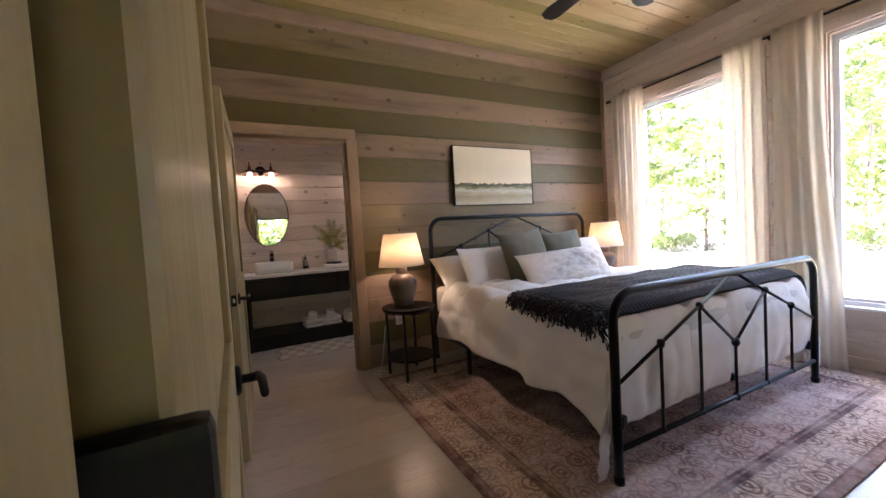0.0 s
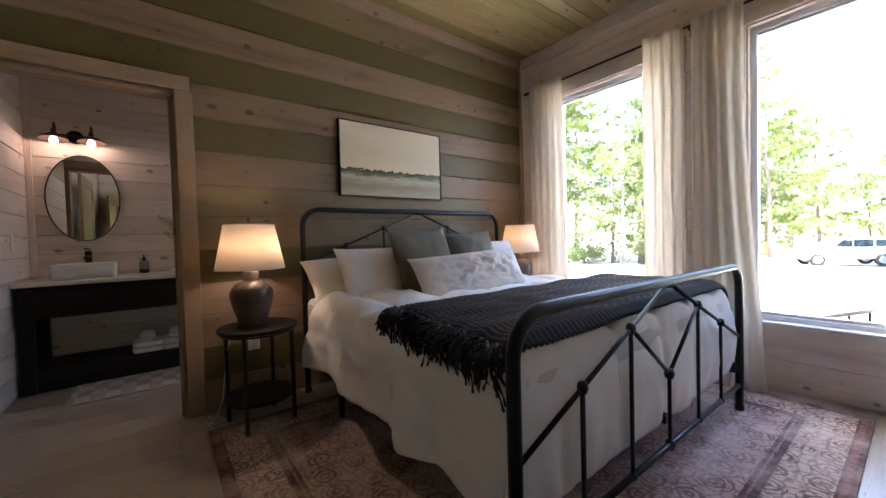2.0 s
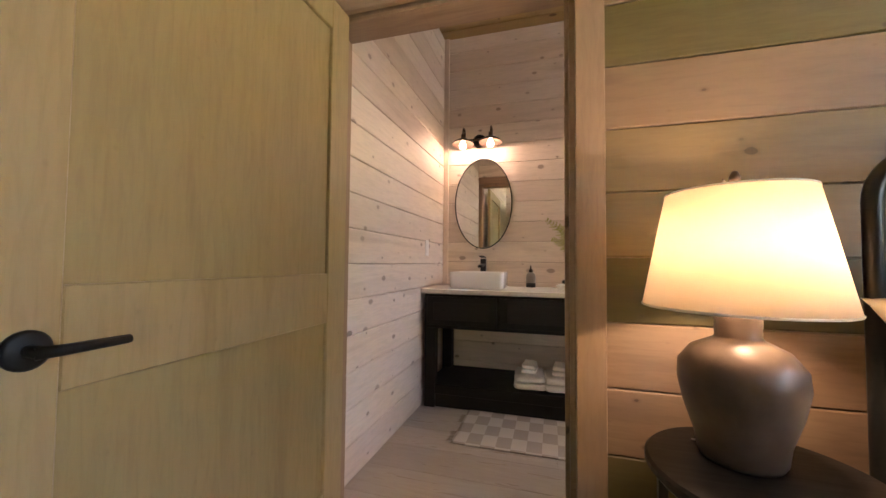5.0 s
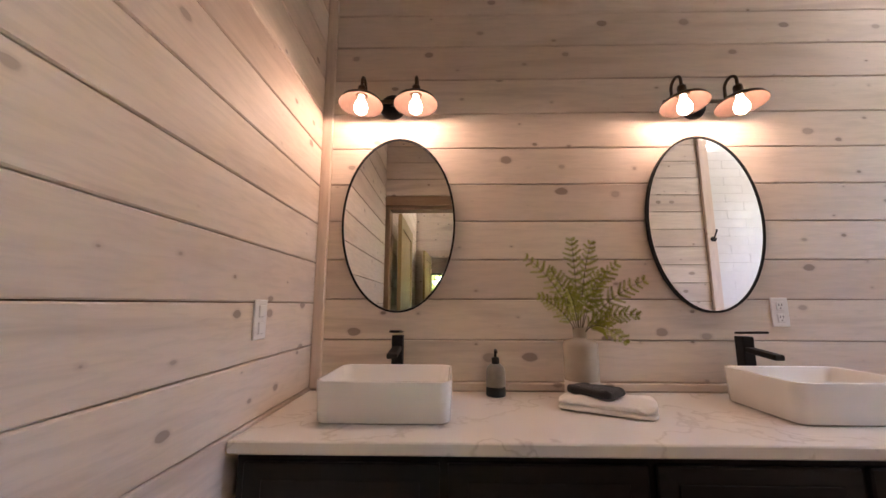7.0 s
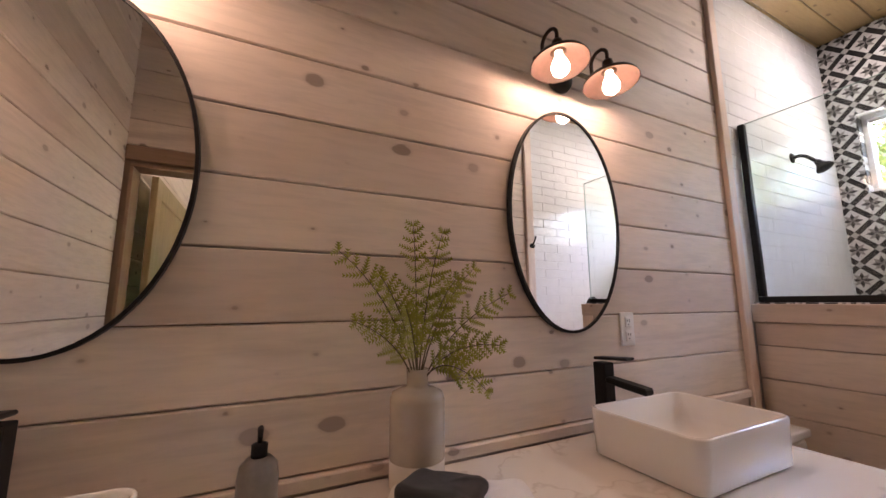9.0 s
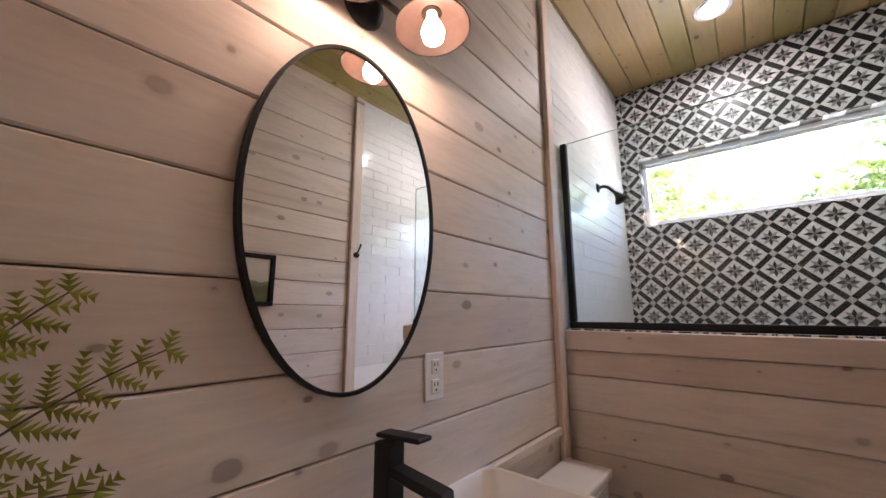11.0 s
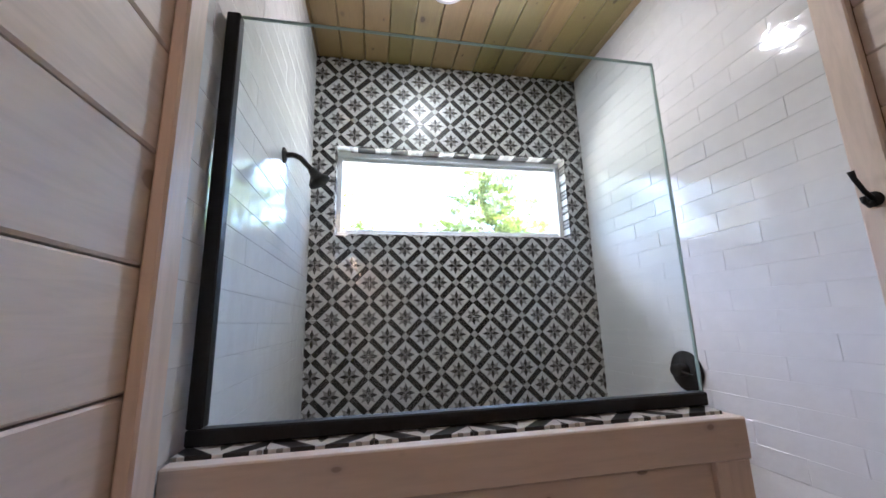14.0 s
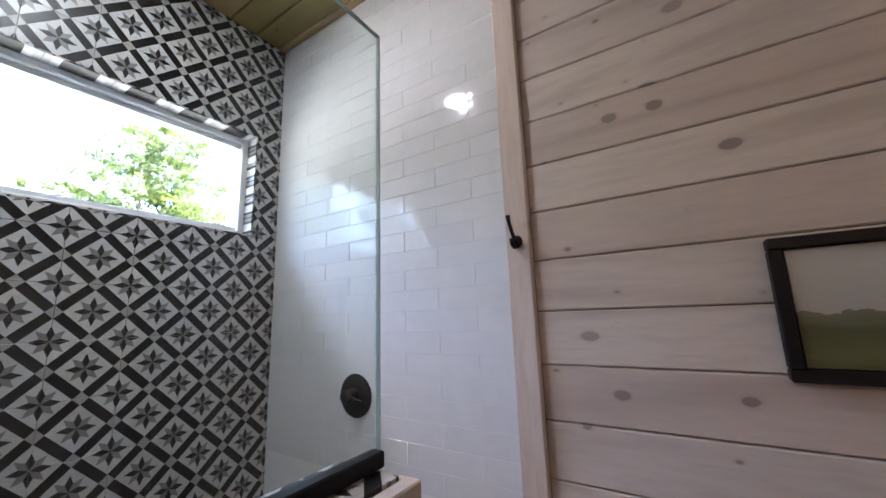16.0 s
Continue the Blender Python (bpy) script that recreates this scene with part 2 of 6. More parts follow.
def glow(name, colour, strength):
    m = bpy.data.materials.new(name)
    m.use_nodes = True
    b = m.node_tree.nodes["Principled BSDF"]
    b.inputs["Base Color"].default_value = (0.8, 0.8, 0.8, 1)
    b.inputs["Emission Color"].default_value = (*colour, 1)
    b.inputs["Emission Strength"].default_value = strength
    return m


BULB = glow("lit_bulb", (1, 0.70, 0.45), BULB_GLOW)
DISC = glow("lit_diffuser", (1, 0.97, 0.92), 1.2)


def floor_boards():
    m = mat("grey_oak_planks", rough=0.3)
    n = Net(m)
    v = n.coords((0.1, 1, 1))
    grain = n.noise(v, 45, 5, 0.6, 0.8)
    broad = n.noise(n.coords((0.3, 1, 1)), 4, 3)
    oi = n.node("ShaderNodeObjectInfo")
    tone = n.ramp(oi.outputs["Random"], [(0, (0.36, 0.31, 0.26)), (0.5, (0.42, 0.365, 0.31)), (1, (0.39, 0.33, 0.275))])
    c = n.mix(n.math("MULTIPLY", n.math("SUBTRACT", grain, 0.4, clamp=True), 1.2), tone, (0.25, 0.21, 0.17))
    c = n.mix(n.math("MULTIPLY", n.math("SUBTRACT", broad, 0.5, clamp=True), 1.4), c, (0.29, 0.24, 0.19))
    n.base(c)
    n.bump(grain, 0.08, 0.001)
    n.rough(n.math("ADD", n.math("MULTIPLY", grain, 0.2), 0.2))
    return m


FLOOR = floor_boards()


def marble():
    m = mat("white_marble", rough=0.22)
    n = Net(m)
    v = n.coords()
    warp = n.node("ShaderNodeTexNoise")
    n.link(v, warp.inputs["Vector"])
    warp.inputs["Scale"].default_value, warp.inputs["Detail"].default_value = 3.0, 6
    vv = n.node("ShaderNodeVectorMath", p_operation="MULTIPLY_ADD")
    n.link(warp.outputs[1], vv.inputs[0])
    vv.inputs[1].default_value = (0.7, 0.7, 0.7)
    n.link(v, vv.inputs[2])
    vein = n.noise(vv.outputs[0], 2.2, 3)
    line = n.ramp(n.math("ABSOLUTE", n.math("SUBTRACT", vein, 0.5)), [(0.0, (1, 1, 1)), (0.016, (0, 0, 0))])
    patch = n.noise(v, 3.5, 2)
    c = n.mix(n.math("MULTIPLY", line, n.math("MULTIPLY", patch, 0.8)), (0.80, 0.77, 0.73), (0.46, 0.41, 0.36))
    n.base(c)
    return m


MARBLE = marble()


def star_tile():
    """Cement tile: grey ground, black lattice on the diagonals, eight-petalled stars in the middle and on the corners."""
    m = mat("patterned_cement_tile", rough=0.38)
    n = Net(m)
    tc = n.node("ShaderNodeTexCoord")
    sp = n.node("ShaderNodeSeparateXYZ")
    n.link(tc.outputs["Object"], sp.inputs[0])
    T = TILE
    u = n.math("DIVIDE", sp.outputs["Y"], T)  # -0.5 to 0.5 over one tile
    w = n.math("DIVIDE", sp.outputs["Z"], T)
    # rotate by 45 degrees: cells of side 1/sqrt2 hold one star each
    p = n.math("MULTIPLY", n.math("ADD", u, w), 1.0)
    q = n.math("MULTIPLY", n.math("SUBTRACT", w, u), 1.0)
    fp = n.math("SUBTRACT", n.math("FRACT", n.math("ADD", p, 10.5)), 0.5)
    fq = n.math("SUBTRACT", n.math("FRACT", n.math("ADD", q, 10.5)), 0.5)
    ap, aq = n.math("ABSOLUTE", fp), n.math("ABSOLUTE", fq)
    big = n.math("MAXIMUM", ap, aq)
    small = n.math("MINIMUM", ap, aq)
    band = n.math("GREATER_THAN", big, 0.39)
    node = n.math("GREATER_THAN", small, 0.385)
    # eight rhombic petals, dark ones towards the lattice's nodes, grey ones between
    ang = n.math("ARCTAN2", fq, fp)
    rad = n.math("SQRT", n.math("ADD", n.math("MULTIPLY", fp, fp), n.math("MULTIPLY", fq, fq)))
    sec = n.math("ADD", n.math("MULTIPLY", n.math("ADD", ang, math.pi), 8 / (2 * math.pi)), 0.5)
    off = n.math("MULTIPLY", n.math("ABSOLUTE", n.math("SUBTRACT", n.math("FRACT", sec), 0.5)), math.pi / 4)
    ahead, aside = n.math("MULTIPLY", rad, n.math("COSINE", off)), n.math("MULTIPLY", rad, n.math("SINE", off))
    petal = n.math("LESS_THAN", aside, n.math("MULTIPLY", n.math("SUBTRACT", 0.37, ahead), 0.40))
    odd = n.math("MODULO", n.math("FLOOR", sec), 2.0)
    dark = n.math("MULTIPLY", petal, n.math("GREATER_THAN", odd, 0.5))
    pale = n.math("MULTIPLY", petal, n.math("LESS_THAN", odd, 0.5))
    stain = n.noise(tc.outputs["Object"], 30, 4)
    ground = n.ramp(stain, [(0.3, (0.56, 0.555, 0.54)), (0.7, (0.64, 0.635, 0.62))])
    c = n.mix(pale, ground, (0.25, 0.24, 0.23))
    c = n.mix(dark, c, (0.02, 0.019, 0.018))
    c = n.mix(band, c, (0.012, 0.011, 0.011))
    c = n.mix(node, c, (0.42, 0.41, 0.39))
    n.base(c)
    n.bump(stain, 0.05, 0.001)
    return m


TILE = 0.191
STAR = star_tile()
SUBWAY = speckle("glazed_white_tile", (0.74, 0.74, 0.74), (0.80, 0.80, 0.80), 14, 0.09, 0, 0.35, 2, 0.006, Coat_Weight=0.3)
GROUT = speckle("pale_grout", (0.8, 0.8, 0.79), (0.84, 0.84, 0.83), 80, 0.9)


def rug_material(x0, x1, y0, y1):
    """A worn oriental rug: ornament bands round a faded field."""
    m = mat("worn_oriental_rug", rough=0.95)
    n = Net(m)
    tc = n.node("ShaderNodeTexCoord")
    sp = n.node("ShaderNodeSeparateXYZ")
    n.link(tc.outputs["Object"], sp.inputs[0])
    x, y = sp.outputs["X"], sp.outputs["Y"]
    hx, hy = (x1 - x0) / 2, (y1 - y0) / 2
    d = n.math("MINIMUM", n.math("SUBTRACT", hx, n.math("ABSOLUTE", x)), n.math("SUBTRACT", hy, n.math("ABSOLUTE", y)))
    wear = n.noise(tc.outputs["Object"], 3.5, 6, 0.7)
    thread = n.noise(tc.outputs["Object"], 160, 3)
    base = n.ramp(d, [(0.0, (0.16, 0.075, 0.06)), (0.02, (0.27, 0.13, 0.10)), (0.045, (0.10, 0.05, 0.045)), (0.055, (0.62, 0.47, 0.37)),
                      (0.235, (0.54, 0.39, 0.31)), (0.245, (0.08, 0.045, 0.045)), (0.27, (0.36, 0.2, 0.15)), (0.285, (0.09, 0.05, 0.05)), (0.30, (0.46, 0.31, 0.255))])
    n.t.nodes[-1].color_ramp.interpolation = "CONSTANT"
    # rosettes, vines and small leaves
    vor = n.node("ShaderNodeTexVoronoi", p_voronoi_dimensions="2D")
    vor.inputs["Scale"].default_value, vor.inputs["Randomness"].default_value = 6.2, 0.25
    n.link(tc.outputs["Object"], vor.inputs["Vector"])
    dist = vor.outputs["Distance"]
    ripple = n.noise(tc.outputs["Object"], 22, 3)
    rose = n.math("MULTIPLY", n.math("GREATER_THAN", n.math("SINE", n.math("ADD", n.math("MULTIPLY", dist, 34), n.math("MULTIPLY", ripple, 9))), 0.15), n.math("LESS_THAN", dist, 0.46))
    vor2 = n.node("ShaderNodeTexVoronoi", p_feature="DISTANCE_TO_EDGE", p_voronoi_dimensions="2D")
    vor2.inputs["Scale"].default_value, vor2.inputs["Randomness"].default_value = 17, 0.9
    n.link(tc.outputs["Object"], vor2.inputs["Vector"])
    vine = n.math("LESS_THAN", vor2.outputs["Distance"], 0.09)
    leafs = n.math("GREATER_THAN", n.noise(tc.outputs["Object"], 38, 3), 0.56)
    c = n.mix(n.math("MULTIPLY", rose, 0.75), base, (0.13, 0.05, 0.045))
    c = n.mix(n.math("MULTIPLY", vine, 0.5), c, (0.09, 0.05, 0.055))
    c = n.mix(n.math("MULTIPLY", leafs, 0.45), c, (0.11, 0.07, 0.075))
    fade = n.ramp(wear, [(0.42, (0, 0, 0)), (0.62, (1, 1, 1))])
    c = n.mix(n.math("MULTIPLY", fade, 0.5), c, (0.68, 0.56, 0.50))
    c = n.mix(n.math("MULTIPLY", thread, 0.2), c, (0.08, 0.06, 0.055))
    n.base(c)
    n.bump(thread, 0.5, 0.003)
    return m


# ---- building helpers ----
ORIGIN = {}


def thing(name, base, label="", category="", group="", kind=""):
    ob = new(name)
    ob.location = base
    ORIGIN[ob.name] = Vector(base)
    return tagged(ob, label, category, group, kind)


def part(name, bm, material, parent=None, label="", smooth=False):
    """Links a bmesh, in world coordinates, as one mesh under a thing or a part."""
    me = bpy.data.meshes.new(name)
    o = ORIGIN.get(parent.name, Vector()) if parent else Vector()
    bmesh.ops.translate(bm, vec=-o, verts=bm.verts)
    bmesh.ops.recalc_face_normals(bm, faces=bm.faces)
    bm.to_mesh(me)
    bm.free()
    if smooth:
        for p in me.polygons:
            p.use_smooth = True
    me.materials.append(material)
    ob = new(name, me)
    if parent:
        ob.parent = parent
        ORIGIN[ob.name] = o
    if label:
        ob["label"] = label
    return ob


def solo(name, bm, material, base, label="", category="", group="", kind="", smooth=False):
    """A thing that is one mesh, with its origin at base."""
    bmesh.ops.translate(bm, vec=-Vector(base), verts=bm.verts)
    ob = part(name, bm, material, None, "", smooth)
    ob.location = base
    ORIGIN[ob.name] = Vector(base)
    return tagged(ob, label, category, group, kind)


def box(bm, x0, x1, y0, y1, z0, z1, bevel=0.0, seg=1):
    r = bmesh.ops.create_cube(bm, size=1.0)
    for v in r["verts"]:
        v.co = Vector((x0 + (v.co.x + 0.5) * (x1 - x0), y0 + (v.co.y + 0.5) * (y1 - y0), z0 + (v.co.z + 0.5) * (z1 - z0)))
    if bevel:
        edges = list({e for v in r["verts"] for e in v.link_edges})
        bmesh.ops.bevel(bm, geom=edges, offset=bevel, segments=seg, affect="EDGES", profile=0.6)
    return bm


def B(*a, **k):
    return box(bmesh.new(), *a, **k)


def tube(bm, pts, r, n=10, closed=False, caps=True):
    """Sweeps a circle along the points; r may be one radius or one for each point."""
    pts = [Vector(p) for p in pts]
    rs = r if isinstance(r, (list, tuple)) else [r] * len(pts)
    rings, up = [], None
    for i, p in enumerate(pts):
        a, b = pts[i - 1] if i or closed else p, pts[(i + 1) % len(pts)] if i < len(pts) - 1 or closed else p
        d = (b - a).normalized()
        if up is None:
            up = d.orthogonal().normalized()
        up = (up - d * up.dot(d)).normalized()
        side = d.cross(up)
        rings.append([bm.verts.new(p + rs[i] * (math.cos(2 * math.pi * k / n) * up + math.sin(2 * math.pi * k / n) * side)) for k in range(n)])
    for i in range(len(rings) - (0 if closed else 1)):
        a, b = rings[i], rings[(i + 1) % len(rings)]
        for k in range(n):
            bm.faces.new((a[k], a[(k + 1) % n], b[(k + 1) % n], b[k]))
    if caps and not closed:
        bm.faces.new(rings[0]), bm.faces.new(rings[-1])
    return bm


def T(*a, **k):
    return tube(bmesh.new(), *a, **k)


def arc(c, a, b, r, t0, t1, n=8):
    """Points on an arc round c in the plane of the unit vectors a and b, degrees t0 to t1."""
    c, a, b = Vector(c), Vector(a), Vector(b)
    return [c + r * (math.cos(radians(t0 + (t1 - t0) * i / n)) * a + math.sin(radians(t0 + (t1 - t0) * i / n)) * b) for i in range(n + 1)]


def turned(profile, centre, n=32, caps=True):
    """A lathe body: profile rows of (radius, height), round a vertical axis."""
    bm = bmesh.new()
    cx, cy, cz = centre
    rings = [[bm.verts.new((cx + r * math.cos(2 * math.pi * k / n), cy + r * math.sin(2 * math.pi * k / n), cz + z)) for k in range(n)] for r, z in profile]
    for a, b in zip(rings, rings[1:]):
        for k in range(n):
            bm.faces.new((a[k], a[(k + 1) % n], b[(k + 1) % n], b[k]))
    if caps and profile[0][0] > 1e-4:
        bm.faces.new(rings[0])
    if caps and profile[-1][0] > 1e-4:
        bm.faces.new(rings[-1])
    bmesh.ops.remove_doubles(bm, verts=bm.verts, dist=1e-6)
    return bm


def grid(nu, nv, fn, closed_u=False):
    bm = bmesh.new()
    vs = [[bm.verts.new(fn(i / nu, j / nv)) for j in range(nv + 1)] for i in range(nu + 1)]
    for i in range(nu):
        for j in range(nv):
            bm.faces.new((vs[i][j], vs[i + 1][j], vs[i + 1][j + 1], vs[i][j + 1]))
    return bm


def thicken(ob, d):
    md = ob.modifiers.new("thickness", "SOLIDIFY")
    md.thickness, md.offset = d, 0
    return ob


def turn_mesh(bm, m):
    bmesh.ops.transform(bm, matrix=m, verts=bm.verts)
    return bm


def rounded_box(x0, x1, y0, y1, z0, z1, r, seg=3):
    return B(x0, x1, y0, y1, z0, z1, bevel=r, seg=seg)


# ---- plan ----
FEATURE, BATH_S, VAN, LEFT, BLEFT, WIN, SHOWER = 3.30, 3.435, 5.09, 0.0, 0.035, 4.29, 4.20
CEIL, BCEIL, DOORWALL, SOUTH = 3.11, 3.05, 0.10, -0.16
SHL = 5.118  # face of the tiled shower wall beside the vanity wall


def wall(name, boxes, material, label):
    bm = bmesh.new()
    for b in boxes:
        box(bm, *b)
    ob = part(name, bm, material)
    return tagged(ob, label, "wall", "", "structure")


def cut(lo, hi, holes):
    """What is left of the stretch lo..hi outside the holes."""
    out, at = [], lo
    for a, b in sorted(holes):
        if a > at:
            out.append((at, min(a, hi)))
        at = max(at, b)
    if at < hi:
        out.append((at, hi))
    return out


PLANK_MESH = {}


def plank(parent, along, a0, a1, face, out, z0, z1, material, depth=0.018):
    """One board with eased long edges, on a wall's face; along is the axis it runs on, out the way that the face looks."""
    key = (along, round(a1 - a0, 4), round(z1 - z0, 4), out, material.name, depth)
    if key not in PLANK_MESH:
        L, H, e = (a1 - a0) / 2, (z1 - z0) / 2, 0.0038
        prof = [(0, -H), (depth - e, -H), (depth, -H + e), (depth, H - e), (depth - e, H), (0, H)]
        verts, n = [], len(prof)
        for s in (-L, L):
            for d, h in prof:
                verts.append((s, out * d, h) if along == "x" else (out * d, s, h))
        faces = [(k, (k + 1) % n, n + (k + 1) % n, n + k) for k in range(n)] + [tuple(range(n)), tuple(range(n, 2 * n))]
        me = bpy.data.meshes.new("plank")
        me.from_pydata(verts, [], faces)
        bm = bmesh.new()
        bm.from_mesh(me)
        bmesh.ops.recalc_face_normals(bm, faces=bm.faces)
        bm.to_mesh(me)
        bm.free()
        me.materials.append(material)
        PLANK_MESH[key] = me
    ob = new("plank", PLANK_MESH[key])
    mid, zc = (a0 + a1) / 2, (z0 + z1) / 2
    ob.location = (mid, face, zc) if along == "x" else (face, mid, zc)
    ob.parent = parent
    return ob


def clad(parent, along, a0, a1, face, out, z0, z1, pitch, start, material, holes=(), gap=0.003, depth=0.018):
    """Boards over a wall's face, cut round its openings (a0, a1, z0, z1); material may be a choice by row."""
    k = math.floor((z0 - start) / pitch)
    while start + k * pitch < z1 - 0.01:
        lo, hi = max(z0, start + k * pitch + gap / 2), min(z1, start + (k + 1) * pitch - gap / 2)
        board = material(k) if callable(material) else material
        k += 1
        if hi - lo < 0.01:
            continue
        levels = sorted({lo, hi, *[h for o in holes for h in o[2:] if lo + 0.01 < h < hi - 0.01]})
        for l, h in zip(levels, levels[1:]):
            mid = (l + h) / 2
            for s, e in cut(a0, a1, [(o[0], o[1]) for o in holes if o[2] < mid < o[3]]):
                if e - s > 0.01:
                    plank(parent, along, s, e, face, out, l, h, board, depth)


# openings
DOOR = (0.06, 1.03, 0.0, 2.06)
WIN1, WIN2 = (1.70, 2.84, 0.44, 2.55), (0.02, 1.23, 0.44, 2.55)
SWIN = (3.576, 4.992, 1.952, 2.482)
BACKING = mat("wall_backing", (0.26, 0.19, 0.13), 0.9)

fw = wall("wall_feature", [(-0.15, DOOR[0], FEATURE + 0.02, BATH_S - 0.02, 0, 3.2), (DOOR[1], WIN, FEATURE + 0.02, BATH_S - 0.02, 0, 3.2), (DOOR[0], DOOR[1], FEATURE + 0.02, BATH_S - 0.02, DOOR[3], 3.2)], BACKING, "stained knotty pine plank wall behind the bed")
lw = wall("wall_bedroom_left", [(-0.15, LEFT - 0.02, -0.3, FEATURE + 0.02, 0, 3.2)], BACKING, "whitewashed pine plank wall beside the doors")
blw = wall("wall_bath_left", [(-0.15, BLEFT - 0.02, BATH_S - 0.02, VAN + 0.15, 0, 3.2)], BACKING, "whitewashed knotty pine wall beside the vanity")
vw = wall("wall_vanity", [(BLEFT - 0.02, 2.804, VAN + 0.02, VAN + 0.15, 0, 3.2)], BACKING, "whitewashed knotty pine wall behind the vanity")
we = []
for a, b, holes in ((SOUTH - 0.15, FEATURE + 0.02, [WIN1, WIN2]), ):
    for s, e in cut(a, b, [(h[0], h[1]) for h in holes]):
        we.append((WIN + 0.02, WIN + 0.17, s, e, 0, 3.2))
    for h in holes:
        we += [(WIN + 0.02, WIN + 0.17, h[0], h[1], 0, h[2]), (WIN + 0.02, WIN + 0.17, h[0], h[1], h[3], 3.2)]
ww = wall("wall_window", we, BACKING, "whitewashed pine wall with two tall windows")
sw = wall("wall_shower_window", [(SHOWER + 0.01, WIN + 0.17, FEATURE + 0.02, SWIN[0], 0, 3.2), (SHOWER + 0.01, WIN + 0.17, SWIN[1], VAN + 0.15, 0, 3.2), (SHOWER + 0.01, WIN + 0.17, SWIN[0], SWIN[1], 0, SWIN[2]), (SHOWER + 0.01, WIN + 0.17, SWIN[0], SWIN[1], SWIN[3], 3.2)], GROUT, "shower wall of patterned tile with a wide low window")
so = wall("wall_entry", [(-0.02, 0.255, -0.03, DOORWALL, 0, 3.2), (1.0, 1.15, -0.03, DOORWALL, 0, 3.2), (0.255, 1.0, -0.03, DOORWALL, 2.05, 3.2), (1.15, 1.28, SOUTH - 0.15, DOORWALL, 0, 3.2), (1.28, WIN + 0.02, SOUTH - 0.15, SOUTH, 0, 3.2)], PINE_WHITE_X, "whitewashed wall round the bedroom's entry door")

fl = tagged(part("floor", B(-0.15, WIN + 0.17, -0.3, VAN + 0.15, -0.12, -0.014), BACKING), "grey-brown oak plank floor", "floor", "", "structure")


def ceiling(name, x0, x1, y0, y1, z, pitch, label):
    bm = bmesh.new()
    k = 0
    while y0 + k * pitch < y1:
        a, b = y0 + k * pitch + 0.002, min(y1, y0 + (k + 1) * pitch - 0.002)
        prof = [(a, 0.018), (a, 0.004), (a + 0.004, 0), (b - 0.004, 0), (b, 0.004), (b, 0.018)]
        v = [[bm.verts.new((x, y, z + h)) for y, h in prof] for x in (x0, x1)]
        for i in range(6):
            bm.faces.new((v[0][i], v[0][(i + 1) % 6], v[1][(i + 1) % 6], v[1][i]))
        k += 1
    box(bm, x0, x1, y0, y1, z + 0.016, z + 0.12)
    return tagged(part(name, bm, PINE_CEIL), label, "ceiling", "", "structure")


ceiling("ceiling", -0.15, WIN + 0.17, -0.35, FEATURE + 0.05, CEIL, 0.135, "knotty pine tongue and groove ceiling")
ceiling("ceiling_bath", -0.15, WIN + 0.17, FEATURE + 0.05, VAN + 0.15, BCEIL, 0.135, "knotty pine tongue and groove bathroom ceiling")

# trims
tr = thing("trim", (0, 0, 0), "pine trim boards along corners and ceilings", "trim", "", "structure")
part("crown_board", B(0, WIN, FEATURE - 0.022, FEATURE + 0.001, CEIL - 0.10, CEIL - 0.002, bevel=0.003), PINE_CASING_X, tr)
part("crown_board", B(WIN - 0.022, WIN + 0.001, SOUTH, FEATURE - 0.023, CEIL - 0.13, CEIL - 0.002, bevel=0.003), PINE_WHITE_Y, tr)
part("corner_board", B(WIN - 0.035, WIN - 0.001, FEATURE - 0.035, FEATURE - 0.001, 0, CEIL - 0.13, bevel=0.004), PINE_CASING_Z, tr)
part("corner_board", B(0.001, 0.05, FEATURE - 0.05, FEATURE - 0.001, 2.162, CEIL - 0.10, bevel=0.004), PINE_CASING_Z, tr)
part("corner_board", B(BLEFT + 0.001, BLEFT + 0.045, VAN - 0.022, VAN - 0.001, 0.86, BCEIL - 0.002, bevel=0.003), PINE_TRIM_Z, tr)
part("corner_board", B(2.745, 2.805, VAN - 0.024, VAN - 0.001, 0, BCEIL - 0.002, bevel=0.004), PINE_TRIM_Z, tr)
part("corner_board", B(2.84, 2.918, BATH_S + 0.001, BATH_S + 0.03, 0, BCEIL - 0.002, bevel=0.004), PINE_TRIM_Z, tr)
part("base_board", B(BLEFT + 0.05, 2.74, VAN - 0.02, VAN - 0.001, 0.855, 0.885, bevel=0.003), PINE_WHITE_X, tr)
part("base_board", B(WIN - 0.02, WIN + 0.001, SOUTH, FEATURE - 0.04, 0.0, 0.075, bevel=0.003), PINE_WHITE_Y, tr)

# bathroom door: casing, jambs, leaf
dc = thing("door_casing", (0.5, FEATURE, 0), "stained pine casing round the bathroom doorway", "door frame", "", "structure")
part("casing_board", B(DOOR[1], 1.125, FEATURE - 0.022, FEATURE - 0.001, 0, DOOR[3] + 0.012, bevel=0.003), PINE_CASING_Z, dc)
part("casing_board", B(0.055, DOOR[0], FEATURE - 0.022, FEATURE - 0.001, 0, DOOR[3] + 0.012, bevel=0.002), PINE_CASING_Z, dc)
part("head_board", B(0.02, 1.112, FEATURE - 0.028, FEATURE - 0.001, DOOR[3] + 0.014, 2.16, bevel=0.003), PINE_CASING_X, dc)
part("jamb", B(DOOR[1] - 0.018, DOOR[1], FEATURE - 0.002, BATH_S + 0.002, 0, DOOR[3] - 0.018, bevel=0.002), PINE_CASING_Z, dc)
